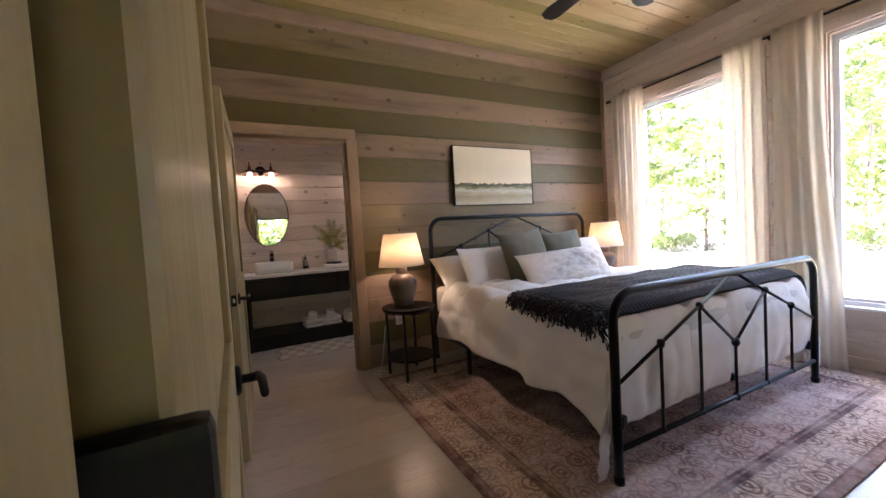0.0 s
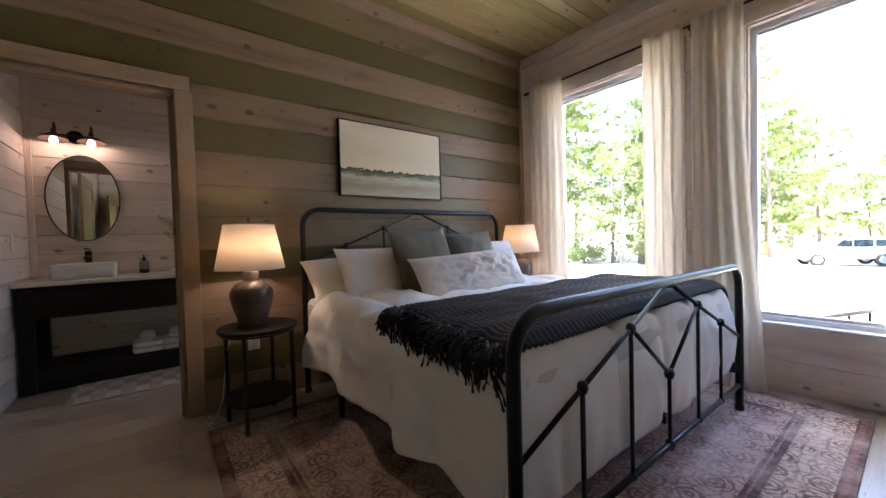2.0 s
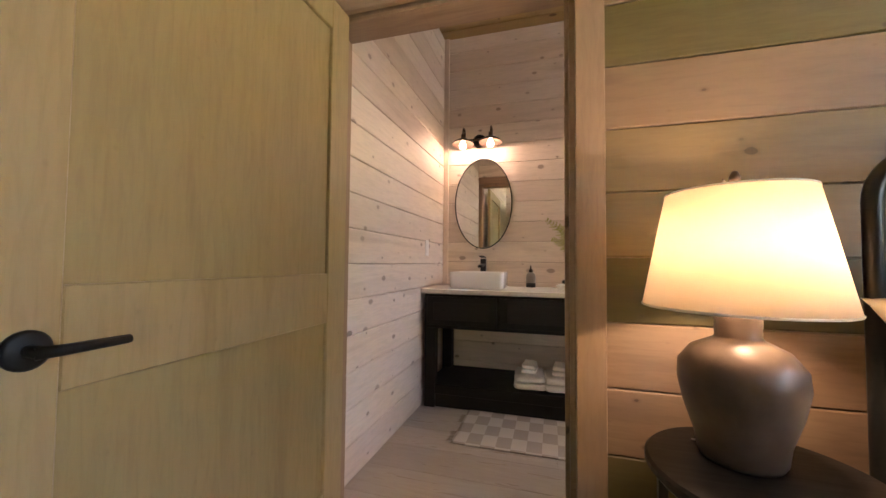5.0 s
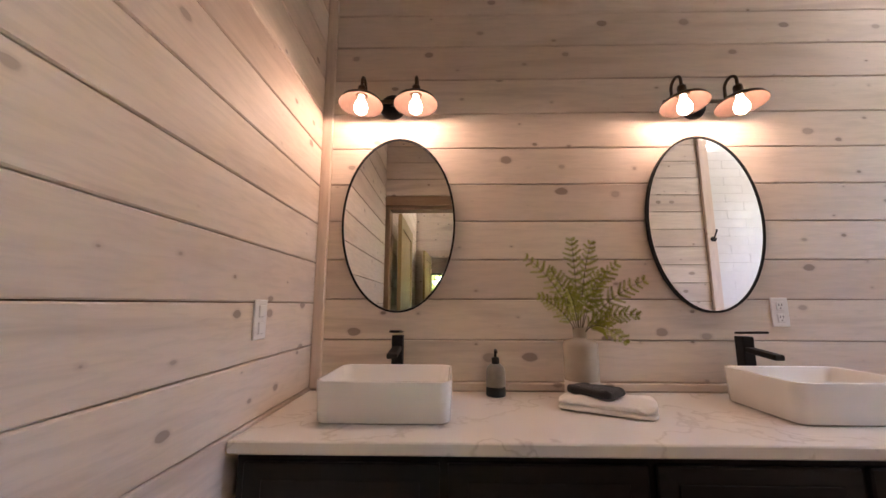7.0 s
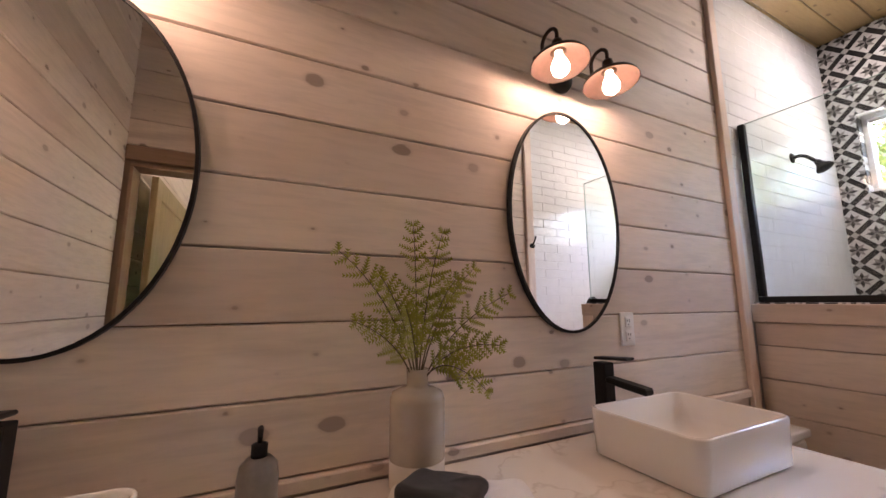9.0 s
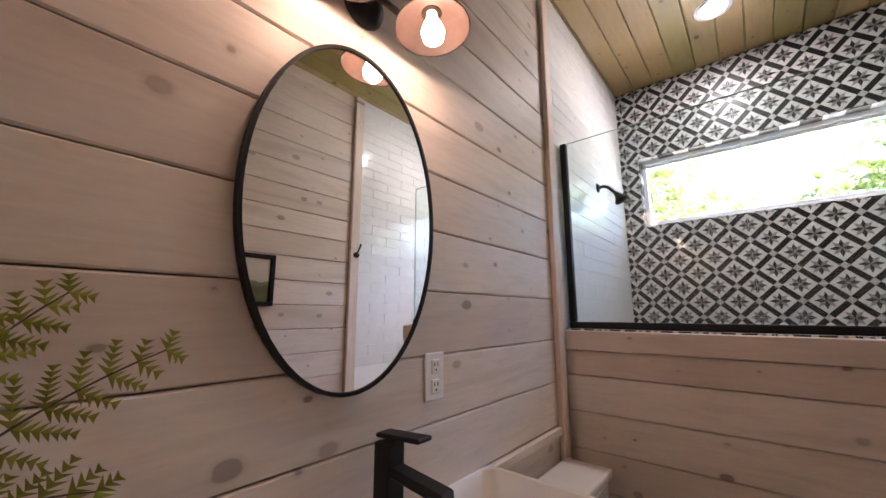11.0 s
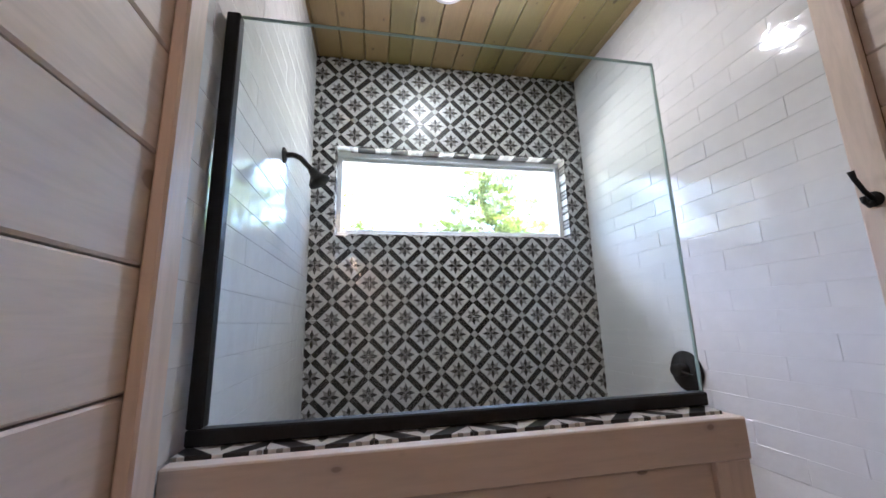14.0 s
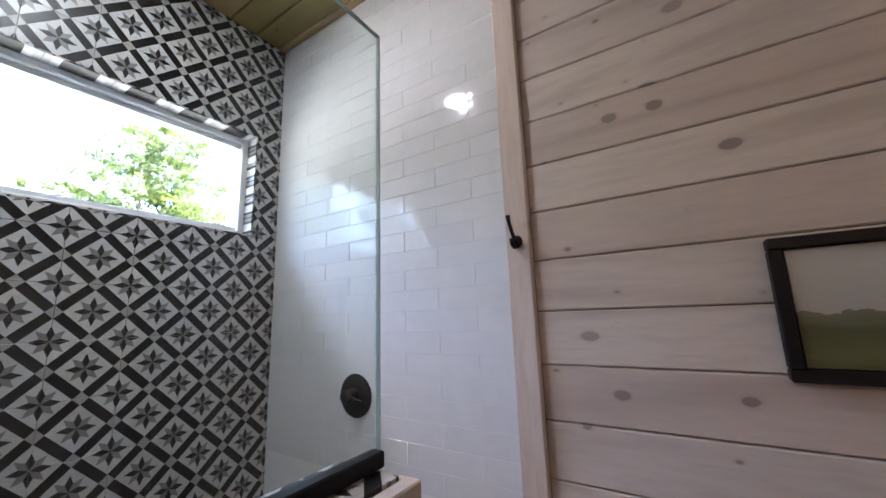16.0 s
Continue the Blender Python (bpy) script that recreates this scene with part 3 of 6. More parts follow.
part("jamb", B(DOOR[0], DOOR[0] + 0.018, FEATURE - 0.002, BATH_S + 0.002, 0, DOOR[3] - 0.018, bevel=0.002), PINE_CASING_Z, dc)
part("head_jamb", B(DOOR[0], DOOR[1], FEATURE - 0.002, BATH_S + 0.002, DOOR[3] - 0.017, DOOR[3], bevel=0.002), PINE_CASING_X, dc)
part("casing_board", B(DOOR[1], 1.125, BATH_S + 0.001, BATH_S + 0.022, 0, DOOR[3] + 0.012, bevel=0.003), PINE_CASING_Z, dc)
part("head_board", B(0.04, 1.112, BATH_S + 0.001, BATH_S + 0.026, DOOR[3] + 0.014, 2.16, bevel=0.003), PINE_CASING_X, dc)
part("stop", B(DOOR[1] - 0.032, DOOR[1] - 0.018, FEATURE + 0.045, FEATURE + 0.08, 0, DOOR[3] - 0.02, bevel=0.002), PINE_CASING_Z, dc)


def panel_door(name, x0, x1, y0, y1, z1, lever_y, way, label):
    """A leaf with two sunk panels, standing open along y; lever on both faces near lever_y, pointing along way."""
    d = thing(name, ((x0 + x1) / 2, (y0 + y1) / 2, 0.008), label, "door", "", "structure")
    z0, st = 0.008, 0.115
    mid = (0.82, 1.0)
    for a, b in ((y0, y0 + st), (y1 - st, y1)):
        part("stile", B(x0, x1, a, b, z0, z1, bevel=0.003), PINE_DOOR, d)
    for a, b in ((z0, z0 + 0.2), mid, (z1 - 0.12, z1)):
        part("rail", B(x0 + 0.0005, x1 - 0.0005, y0 + st, y1 - st, a, b, bevel=0.003), PINE_DOOR, d)
    for a, b in ((z0 + 0.2, mid[0]), (mid[1], z1 - 0.12)):
        part("panel", B(x0 + 0.0135, x1 - 0.0135, y0 + st, y1 - st, a, b), PINE_DOOR, d)
    zl = 0.90
    for face, s in ((x1, 1), (x0, -1)):
        if s < 0 and x0 < 0.11:
            reach = 0.035
        else:
            reach = 0.05
        h = part("door_handle", turn_mesh(turned([(0.0, 0), (0.032, 0), (0.032, 0.006), (0.026, 0.011), (0.0, 0.011)], (0, 0, 0), 28), Matrix.Translation((face, lever_y, zl)) @ pose(0, 0, 0, 0, 90 * s, 0)), MATTE_BLACK, d, "matte black lever handle", True)
        part("neck", T([(face, lever_y, zl), (face + s * reach, lever_y, zl)], 0.010), MATTE_BLACK, h, "", True)
        part("lever", T([(face + s * (reach - 0.008), lever_y - way * 0.008, zl), (face + s * reach, lever_y + way * 0.02, zl), (face + s * reach, lever_y + way * 0.118, zl)], [0.0105, 0.0095, 0.008], 8), MATTE_BLACK, h, "", True)
    edge = y0 if way > 0 else y1
    part("latch_plate", B((x0 + x1) / 2 - 0.013, (x0 + x1) / 2 + 0.013, edge - 0.0015, edge + 0.0015, zl - 0.03, zl + 0.03), MATTE_BLACK, d)
    part("latch", B((x0 + x1) / 2 - 0.006, (x0 + x1) / 2 + 0.006, edge - 0.011, edge + 0.011, zl - 0.011, zl + 0.011, bevel=0.003), mat("latch_steel_" + name, (0.6, 0.6, 0.6), 0.3, 1), d)
    return d


panel_door("door_bathroom", 0.127, 0.162, 2.275, 3.27, 2.045, 2.345, 1, "stained wooden two-panel door standing open")
leaf = panel_door("door_entry", 0.24, 0.275, 0.114, 0.987, 2.03, 0.925, -1, "stained wooden entry door standing open")
for z in (0.25, 1.065, 1.82):
    part("hinge", B(0.244, 0.284, 0.1015, 0.1135, z, z + 0.09, bevel=0.004, seg=2), MATTE_BLACK, leaf)
# the leaf has swung a little past square
leaf.matrix_world = Matrix.Translation((0.275, 0.114, 0)) @ pose(0, 0, 0, 0, 0, 3.4) @ Matrix.Translation((-0.275, -0.114, 0)) @ Matrix.Translation(leaf.location)
ec = thing("door_casing_entry", (0.5, 0.1, 0), "whitewashed pine casing round the entry doorway", "door frame", "", "structure")
part("casing_board", B(0.13, 0.228, DOORWALL + 0.001, DOORWALL + 0.02, 0, 2.06, bevel=0.003), PINE_TRIM_Z, ec)
part("casing_board", B(1.002, 1.10, DOORWALL + 0.001, DOORWALL + 0.02, 0, 2.06, bevel=0.003), PINE_TRIM_Z, ec)
part("jamb", B(0.2552, 0.262, -0.029, DOORWALL - 0.001, 0, 2.045, bevel=0.002), PINE_DOOR, ec)
part("head_board", B(0.02, 1.11, DOORWALL + 0.001, DOORWALL + 0.02, 2.062, 2.16, bevel=0.003), PINE_TRIM_Z, ec)


# ---- windows ----
def window(name, x, y0, y1, z0, z1, label, sash=0.05, deep=0.07):
    w = thing(name, (x, (y0 + y1) / 2, z0), label, "window", "", "structure")
    for a, b, c, d in ((y0, y1, z0, z0 + sash), (y0, y1, z1 - sash, z1)):
        part("window_frame", B(x, x + deep, a, b, c, d, bevel=0.004), VINYL, w)
    for a, b in ((y0, y0 + sash), (y1 - sash, y1)):
        part("window_frame", B(x + 0.0005, x + deep - 0.0005, a, b, z0 + sash, z1 - sash, bevel=0.004), VINYL, w)
    i = 0.022
    part("glazing_bead", B(x + 0.02, x + 0.05, y0 + sash, y1 - sash, z0 + sash, z0 + sash + i, bevel=0.003), VINYL, w)
    part("glazing_bead", B(x + 0.02, x + 0.05, y0 + sash, y1 - sash, z1 - sash - i, z1 - sash, bevel=0.003), VINYL, w)
    p = part("pane", B(x + 0.032, x + 0.038, y0 + sash, y1 - sash, z0 + sash, z1 - sash), GLASS, w)
    p.visible_shadow = False
    return w


for i, (y0, y1, z0, z1) in enumerate((WIN1, WIN2)):
    window("window_%d" % (i + 1), WIN + 0.05, y0, y1, z0, z1, "tall fixed window in a white vinyl frame")
    c = thing("window_casing", (WIN, (y0 + y1) / 2, z0), "whitewashed pine window casing", "window frame", "", "structure")
    part("sill_board", B(WIN - 0.022, WIN - 0.001, y0 - 0.09, y1 + 0.09, z0 - 0.15, z0 - 0.002, bevel=0.003), PINE_WHITE_Y, c)
    part("head_board", B(WIN - 0.022, WIN - 0.001, y0 - 0.09, y1 + 0.09, z1 + 0.002, z1 + 0.10, bevel=0.003), PINE_WHITE_Y, c)
    for a, b in ((y0 - 0.09, y0 - 0.001), (y1 + 0.001, y1 + 0.09)):
        part("side_board", B(WIN - 0.021, WIN - 0.001, a, b, z0, z1, bevel=0.003), PINE_TRIM_Z, c)
    part("sill", B(WIN - 0.02, WIN + 0.055, y0, y1, z0 - 0.001, z0 + 0.016, bevel=0.003), VINYL, c)
window("window_3", SHOWER + 0.07, SWIN[0], SWIN[1], SWIN[2], SWIN[3], "wide low shower window in a white vinyl frame", 0.035)

# ---- bedroom: the bed ----
BX0, BX1, BY0, BY1 = 1.70, 3.71, 1.13, 3.20
bed = thing("bed", ((BX0 + BX1) / 2, (BY0 + BY1) / 2, 0.012), "black metal bed frame with arched headboard and footboard", "bed")


def bed_end(y, BX0, BX1, top, low, side, z0, name):
    """One end: two posts bent into a top rail, a lower rail, diagonal rods with cast knuckles, uprights."""
    r, R, xm = 0.021, 0.13, (BX0 + BX1) / 2
    pts = [(BX0, y, z0)] + [(BX0, y, z0 + (top - R - z0) * k / 3) for k in (1, 2, 3)]
    pts += arc((BX0 + R, y, top - R), (-1, 0, 0), (0, 0, 1), R, 10, 90, 7)
    pts += arc((BX1 - R, y, top - R), (0, 0, 1), (1, 0, 0), R, 0, 80, 7)
    pts += [(BX1, y, z0 + (top - R - z0) * k / 3) for k in (3, 2, 1, 0)]
    end = part(name, T(pts, r, 14), METAL_BLACK, bed, "", True)
    part("lower_rail", T([(BX0, y, low), (BX1, y, low)], 0.013, 10), METAL_BLACK, end, "", True)
    apex = (xm, y, top - 0.005)
    for s in (-1, 1):
        xe = BX0 if s < 0 else BX1
        rod = [(xe, y, side), apex]
        part("diagonal_rod", T(rod, 0.0085, 8), METAL_BLACK, end, "", True)
        for f in (0.0, 0.33, 0.66):
            p = Vector(rod[0]).lerp(Vector(rod[1]), f)
            k = turned([(0, -0.022), (0.014, -0.018), (0.019, 0), (0.014, 0.018), (0, 0.022)], p, 12)
            part("knuckle", k, METAL_BLACK, end, "", True)
            if f:
                part("upright", T([p, (p.x, y, low)], 0.0085, 8), METAL_BLACK, end, "", True)
                part("knuckle", turned([(0, -0.016), (0.012, -0.012), (0.017, 0), (0.012, 0.012), (0, 0.016)], (p.x, y, low), 12), METAL_BLACK, end, "", True)
        # inner rods that fall from the inner knuckles to the middle upright
        p = Vector(rod[0]).lerp(Vector(rod[1]), 0.66)
        part("inner_rod", T([p, (xm, y, side + 0.02)], 0.0085, 8), METAL_BLACK, end, "", True)
    part("upright", T([(xm, y, side + 0.02), (xm, y, low)], 0.0085, 8), METAL_BLACK, end, "", True)
    for p in (apex, (xm, y, side + 0.02), (xm, y, low)):
        part("knuckle", turned([(0, -0.024), (0.016, -0.02), (0.022, 0), (0.016, 0.02), (0, 0.024)], p, 12), METAL_BLACK, end, "", True)
    for x in (BX0, BX1):
        part("foot", turned([(0.024, 0), (0.024, 0.03), (0.021, 0.035)], (x, y, z0), 14), METAL_BLACK, end, "", True)
    return end


bed_end(BY0, 1.68, 3.68, 0.885, 0.165, 0.46, 0.013, "footboard")
bed_end(BY1, 1.752, 3.757, 1.342, 0.36, 0.935, 0.001, "headboard")
for x in (BX0 + 0.05, BX1 - 0.05):
    part("side_rail", B(x - 0.015, x + 0.015, BY0 + 0.01, BY1 - 0.01, 0.24, 0.30, bevel=0.004), METAL_BLACK, bed)
part("centre_rail", B(2.69, 2.73, BY0 + 0.02, BY1 - 0.02, 0.24, 0.28, bevel=0.004), METAL_BLACK, bed)
for y in (1.6, 2.4):
    part("leg", B(2.695, 2.725, y - 0.015, y + 0.015, 0.012, 0.24, bevel=0.003), METAL_BLACK, bed)
for x in (1.78, 3.64):
    part("leg", B(x - 0.015, x + 0.015, 2.62, 2.65, 0.012, 0.24, bevel=0.003), METAL_BLACK, bed)
solo("box_spring", rounded_box(1.75, 3.69, 1.18, 3.15, 0.301, 0.44, 0.03), MATTRESS, (2.71, 2.1, 0.301), "pale cloth-covered box spring under the mattress", "mattress", smooth=False)
solo("mattress", rounded_box(1.74, 3.70, 1.18, 3.15, 0.442, 0.70, 0.06, 4), MATTRESS, (2.71, 2.1, 0.442), "white mattress under the duvet", "mattress")


def fold(a, half, r=0.10, flare=0.10):
    """Along a cloth that lies flat to half and then falls over a rounded edge: distance out, and drop."""
    s = -1 if a < 0 else 1
    a = abs(a)
    if a <= half - r:
        return s * a, 0.0
    t = a - (half - r)
    q = r * math.pi / 2
    if t < q:
        return s * (half - r + r * math.sin(t / r)), r * (1 - math.cos(t / r))
    return s * (half + flare * (t - q)), r + (t - q)


def n3(x, y, z=0.0, s=1.0):
    return noise.noise(Vector((x * s, y * s, z * s)))


def duvet(u, v):
    b = v * 2.20
    corner = max(0.0, 1 - max(0.0, b - 0.35) / 0.45)
    a = (u - 0.5) * 2 * (1.37 + 0.22 * corner * corner)          # across; from the foot's hem to the head
    cx, half = 2.72, 1.02
    x, dz = fold(a, half, 0.15, 0.10)
    fb = 0.48 - b
    y, dz2 = (1.185, 0.0)
    if fb > 0:
        q = 0.12
        y, dz2 = 1.215 - (0.03 * math.sin(min(1, fb / q) * math.pi / 2)), (fb if fb > q else fb * fb / q * 0.75 + fb * 0.25)
    else:
        y = 1.215 - fb
    wrinkle = 0.026 * n3(a * 2.3, b * 2.9, 3) + 0.020 * n3(a * 6, b * 5, 9) + 0.010 * n3(a * 14, b * 11, 2)
    # quilting: stitched squares that swell between the seams
    sx, sy = abs(math.sin(math.pi * (a + 0.02 * n3(b * 3, a)) / 0.38)), abs(math.sin(math.pi * (b + 0.02 * n3(a * 3, b)) / 0.38))
    puff = 0.045 * (min(sx, sy) ** 0.6)
    drop = math.sqrt(dz * dz + dz2 * dz2) if dz > 0 and dz2 > 0 else dz + dz2
    z = 0.715 - drop
    side = min(1.0, dz / 0.2)
    foot = min(1.0, dz2 / 0.2)
    x = cx + x
    out = puff * (1 + 0.5 * foot - 0.45 * side) + wrinkle
    x += (1 if a > 0 else -1) * side * (out + 0.035 * math.sin(b * 9 + 2 * n3(b * 2, 0)) * min(1, dz / 0.35))
    y -= foot * (out * 0.55 + 0.014 * abs(n3(a * 9, b * 2.5, 4)))
    x += foot * 0.012 * n3(a * 7, b * 6, 12)
    z += (1 - max(side, foot)) * out
    if v > 0.93:
        z -= 0.02 * (v - 0.93) / 0.07
    return (x, y, max(z, 0.03))


dv = solo("duvet", grid(150, 120, duvet), LINEN, (2.71, 2.1, 0.7), "rumpled white quilted duvet hanging over the bed", "duvet", smooth=True)
thicken(dv, 0.006)


def throw_place(u, v):
    """u along from the fringed end to the far side, v from foot to head."""
    a = -1.03 + 0.05 * v + u * (2.20 - 0.05 * v)
    b = -0.06 + v * 0.74 + 0.03 * u
    x, dz = fold(a, 1.06, 0.16, 0.12)
    z = 0.788 - dz + 0.010 * n3(a * 4, b * 6, 1) + 0.008 * abs(n3(a * 2, b * 14, 7))
    y = 1.235 + b
    if v < 0.06:
        z -= 0.03 * (0.06 - v) / 0.06
    return Vector((2.72 + x - 0.012 * (1 if dz > 0.05 and a < 0 else 0), y, z))


th = thing("throw_blanket", (2.71, 1.6, 0.75), "dark charcoal herringbone throw with a fringe, laid over the duvet", "blanket")


def knit(u, v):
    p = throw_place(u, v)
    k = 0.004 * math.sin(u * 2.3 * 2 * math.pi / 0.03 + 3.2 * abs(((v * 0.66) / 0.05) % 2 - 1))
    return (p.x, p.y, p.z + k)


thicken(part("cloth", grid(260, 80, knit), THROW, th, "", True), 0.012)
fr = bmesh.new()
rnd = random.Random(5)
for i in range(210):
    v = rnd.random()
    p = throw_place(rnd.uniform(0.0, 0.02), v)
    ln, dx, dy = rnd.uniform(0.05, 0.10), rnd.uniform(-0.05, 0.02), rnd.uniform(-0.05, 0.05)
    pts, rad = [], []
    for k in range(6):
        f = k / 5
        pts.append((p.x - 0.012 - 0.045 * math.sin(f * 2.2) + dx * f, p.y + dy * f + 0.012 * math.sin(f * 7 + i), p.z + 0.01 - ln * f * f * 0.9 - 0.012 * f))
        rad.append(0.0062 * (1 - 0.5 * f) + 0.002 * math.sin(f * 15 + i))
    tube(fr, pts, rad, 5)
tagged(part("fringe", fr, THROW, th, "", True), "dark yarn fringe", kind="stuff")


def pillow(name, w, h, d, m, material, label, category="pillow", rough_up=0.0, group=""):
    """A stuffed cushion w by h, d thick, with drawn-out corners; m places its middle, its face to -y."""
    bm = bmesh.new()
    nu, nv = 60, 32
    sheets = []
    for s in (-1, 1):
        rows = []
        for i in range(nu + 1):
            row = []
            for j in range(nv + 1):
                a, b = 2 * i / nu - 1, 2 * j / nv - 1
                ea, eb = 1 - abs(a) ** 2.6, 1 - abs(b) ** 2.6
                th_ = d / 2 * (max(0, ea) ** 0.55) * (max(0, eb) ** 0.55)
                pull = 1 - 0.07 * (1 - abs(b) ** 2) * abs(a) ** 3
                pull2 = 1 - 0.07 * (1 - abs(a) ** 2) * abs(b) ** 3
                wr = rough_up * (0.6 * n3(a * 4, b * 3 + s, w * 9) + 0.5 * n3(a * 11, b * 9, s)) * ea * eb
                if rough_up:
                    wr += 0.35 * rough_up * abs(math.sin(11 * a + 5 * b) * math.sin(11 * a - 5 * b)) * ea * eb
                wr += 0.006 * n3(a * 3 + 5 * w, b * 3, s * 3)
                row.append(bm.verts.new((w / 2 * a * pull, s * (th_ + wr), h / 2 * b * pull2)))
            rows.append(row)
        sheets.append(rows)
        for i in range(nu):
            for j in range(nv):
                bm.faces.new((rows[i][j], rows[i + 1][j], rows[i + 1][j + 1], rows[i][j + 1]))
    bmesh.ops.remove_doubles(bm, verts=bm.verts, dist=0.0008)
    bmesh.ops.recalc_face_normals(bm, faces=bm.faces)
    ob = part(name, bm, material, None, "", True)
    ob.matrix_world = m
    return tagged(ob, label, category, group)


for x, y, z, w, lean, turn, text in ((2.03, 3.03, 0.83, 0.62, -52, 0, "white cotton sleeping pillow against the headboard"), (3.38, 3.03, 0.85, 0.62, -52, 0, "white cotton sleeping pillow against the headboard"),
                                      (2.17, 2.83, 0.86, 0.60, -28, 3, "white cotton pillow propped in front of another"), (3.34, 2.87, 0.88, 0.64, -28, -3, "white cotton pillow propped in front of another")):
    pillow("pillow", w, 0.43, 0.17, pose(x, y, z, lean, 0, turn), PILLOW_WHITE, text, group="sleeping pillows")
pillow("cushion", 0.53, 0.54, 0.17, pose(2.46, 2.66, 0.925, -17, -4, 6), OLIVE, "grey-green linen cushion propped on the pillows", "cushion", group="square cushions")
pillow("cushion", 0.52, 0.52, 0.17, pose(3.03, 2.79, 0.905, -17, -2, -4), OLIVE, "grey-green linen cushion propped on the pillows", "cushion", group="square cushions")
pillow("lumbar_cushion", 0.96, 0.36, 0.19, pose(2.72, 2.44, 0.835, -30, -3, -4), LUMBAR, "long cream cushion with tufted relief", "cushion", 0.045)

# ---- rug ----
RX0, RX1, RY0, RY1 = 1.11, 4.11, 0.615, 3.0
rug = solo("rug", B(RX0, RX1, RY0, RY1, 0.001, 0.010, bevel=0.003), rug_material(RX0, RX1, RY0, RY1), ((RX0 + RX1) / 2, (RY0 + RY1) / 2, 0.001), "worn red-brown oriental rug under the bed", "rug")


# ---- nightstands and lamps ----
def side_table(cx, cy):
    t = thing("nightstand", (cx, cy, 0.0), "round black side table with a lower shelf", "side table", "nightstands")
    top = turned([(0, 0.575), (0.218, 0.575), (0.225, 0.58), (0.225, 0.592), (0.219, 0.598), (0, 0.598)], (cx, cy, 0), 48)
    part("tabletop", top, DARK_WOOD, t, "", False)
    part("shelf", turned([(0, 0.16), (0.195, 0.16), (0.2, 0.165), (0.2, 0.175), (0.195, 0.18), (0, 0.18)], (cx, cy, 0), 40), DARK_WOOD, t)
    for k in range(4):
        a = radians(45 + 90 * k + 12)
        x, y = cx + 0.198 * math.cos(a), cy + 0.198 * math.sin(a)
        part("leg", B(x - 0.011, x + 0.011, y - 0.011, y + 0.011, 0.002, 0.575, bevel=0.002), METAL_BLACK, t)
    part("hoop", T(arc((cx, cy, 0.565), (1, 0, 0), (0, 1, 0), 0.205, 0, 360, 40), 0.006, 6), METAL_BLACK, t, "", True)
    return t


side_table(1.39, 2.95)
side_table(4.0, 2.93)
BRONZE_POT = speckle("bronzed_clay", (0.055, 0.036, 0.026), (0.12, 0.085, 0.065), 14, 0.36, 0.25, 0.15)


def table_lamp(cx, cy, z):
    l = thing("table_lamp", (cx, cy, z), "bronzed clay urn lamp with a cream drum shade, lit", "lamp", "table lamps")
    body = turned([(0, 0), (0.078, 0), (0.085, 0.012), (0.09, 0.05), (0.112, 0.12), (0.123, 0.175), (0.12, 0.215), (0.095, 0.25), (0.06, 0.268), (0.048, 0.275), (0.045, 0.28), (0.046, 0.325), (0.04, 0.33), (0, 0.33)], (cx, cy, z + 0.001), 40)
    part("base", body, BRONZE_POT, l, "bronzed clay urn", True)
    part("stem", T([(cx, cy, z + 0.33), (cx, cy, z + 0.66)], 0.006, 8), BRASS, l, "", True)
    s = part("shade", turned([(0.196, 0.345), (0.142, 0.618)], (cx, cy, z), 48, False), SHADE, l, "cream linen drum shade, lit from inside", True)
    thicken(s, 0.002)
    for r, h in ((0.196, 0.347), (0.142, 0.617)):
        part("shade_ring", T(arc((cx, cy, z + h), (1, 0, 0), (0, 1, 0), r, 0, 360, 48), 0.003, 6), WHITE_PAINT, l, "", True)
    for k in range(3):
        a = radians(120 * k)
        part("spoke", T([(cx, cy, z + 0.615), (cx + 0.142 * math.cos(a), cy + 0.142 * math.sin(a), z + 0.625)], 0.0025, 6), BRASS, l)
    part("finial", turned([(0, 0.64), (0.01, 0.645), (0.012, 0.655), (0.006, 0.668), (0, 0.67)], (cx, cy, z), 14), BRASS, l, "", True)
    bulb = part("bulb", turned([(0.012, 0.40), (0.014, 0.43), (0.03, 0.47), (0.028, 0.5), (0.015, 0.52), (0, 0.524)], (cx + 0.03, cy, z), 20), BULB, l, "lit bulb", True)
    bulb.visible_shadow = False
    lamp("table_lamp_light", "POINT", Matrix.Translation((cx + 0.03, cy, z + 0.48)), LAMP_W, (1, 0.70, 0.45), size=0.03)
    return l


LAMP_W = 0.42
table_lamp(1.37, 3.0, 0.598)
table_lamp(3.86, 2.98, 0.598)
cord = thing("lamp_cord", (1.28, 3.05, 0.0), "white lamp cord running down to the floor", "cord")
part("cable", T([(1.31, 3.05, 0.61), (1.27, 3.13, 0.57), (1.23, 3.16, 0.35), (1.21, 3.2, 0.1), (1.17, 3.17, 0.012), (1.12, 3.08, 0.008), (1.14, 3.0, 0.008), (1.22, 3.03, 0.008), (1.2, 3.14, 0.01), (1.13, 3.2, 0.01), (1.1, 3.12, 0.01), (1.16, 3.05, 0.014)], 0.003, 6), WHITE_PLASTIC, cord, "", True)


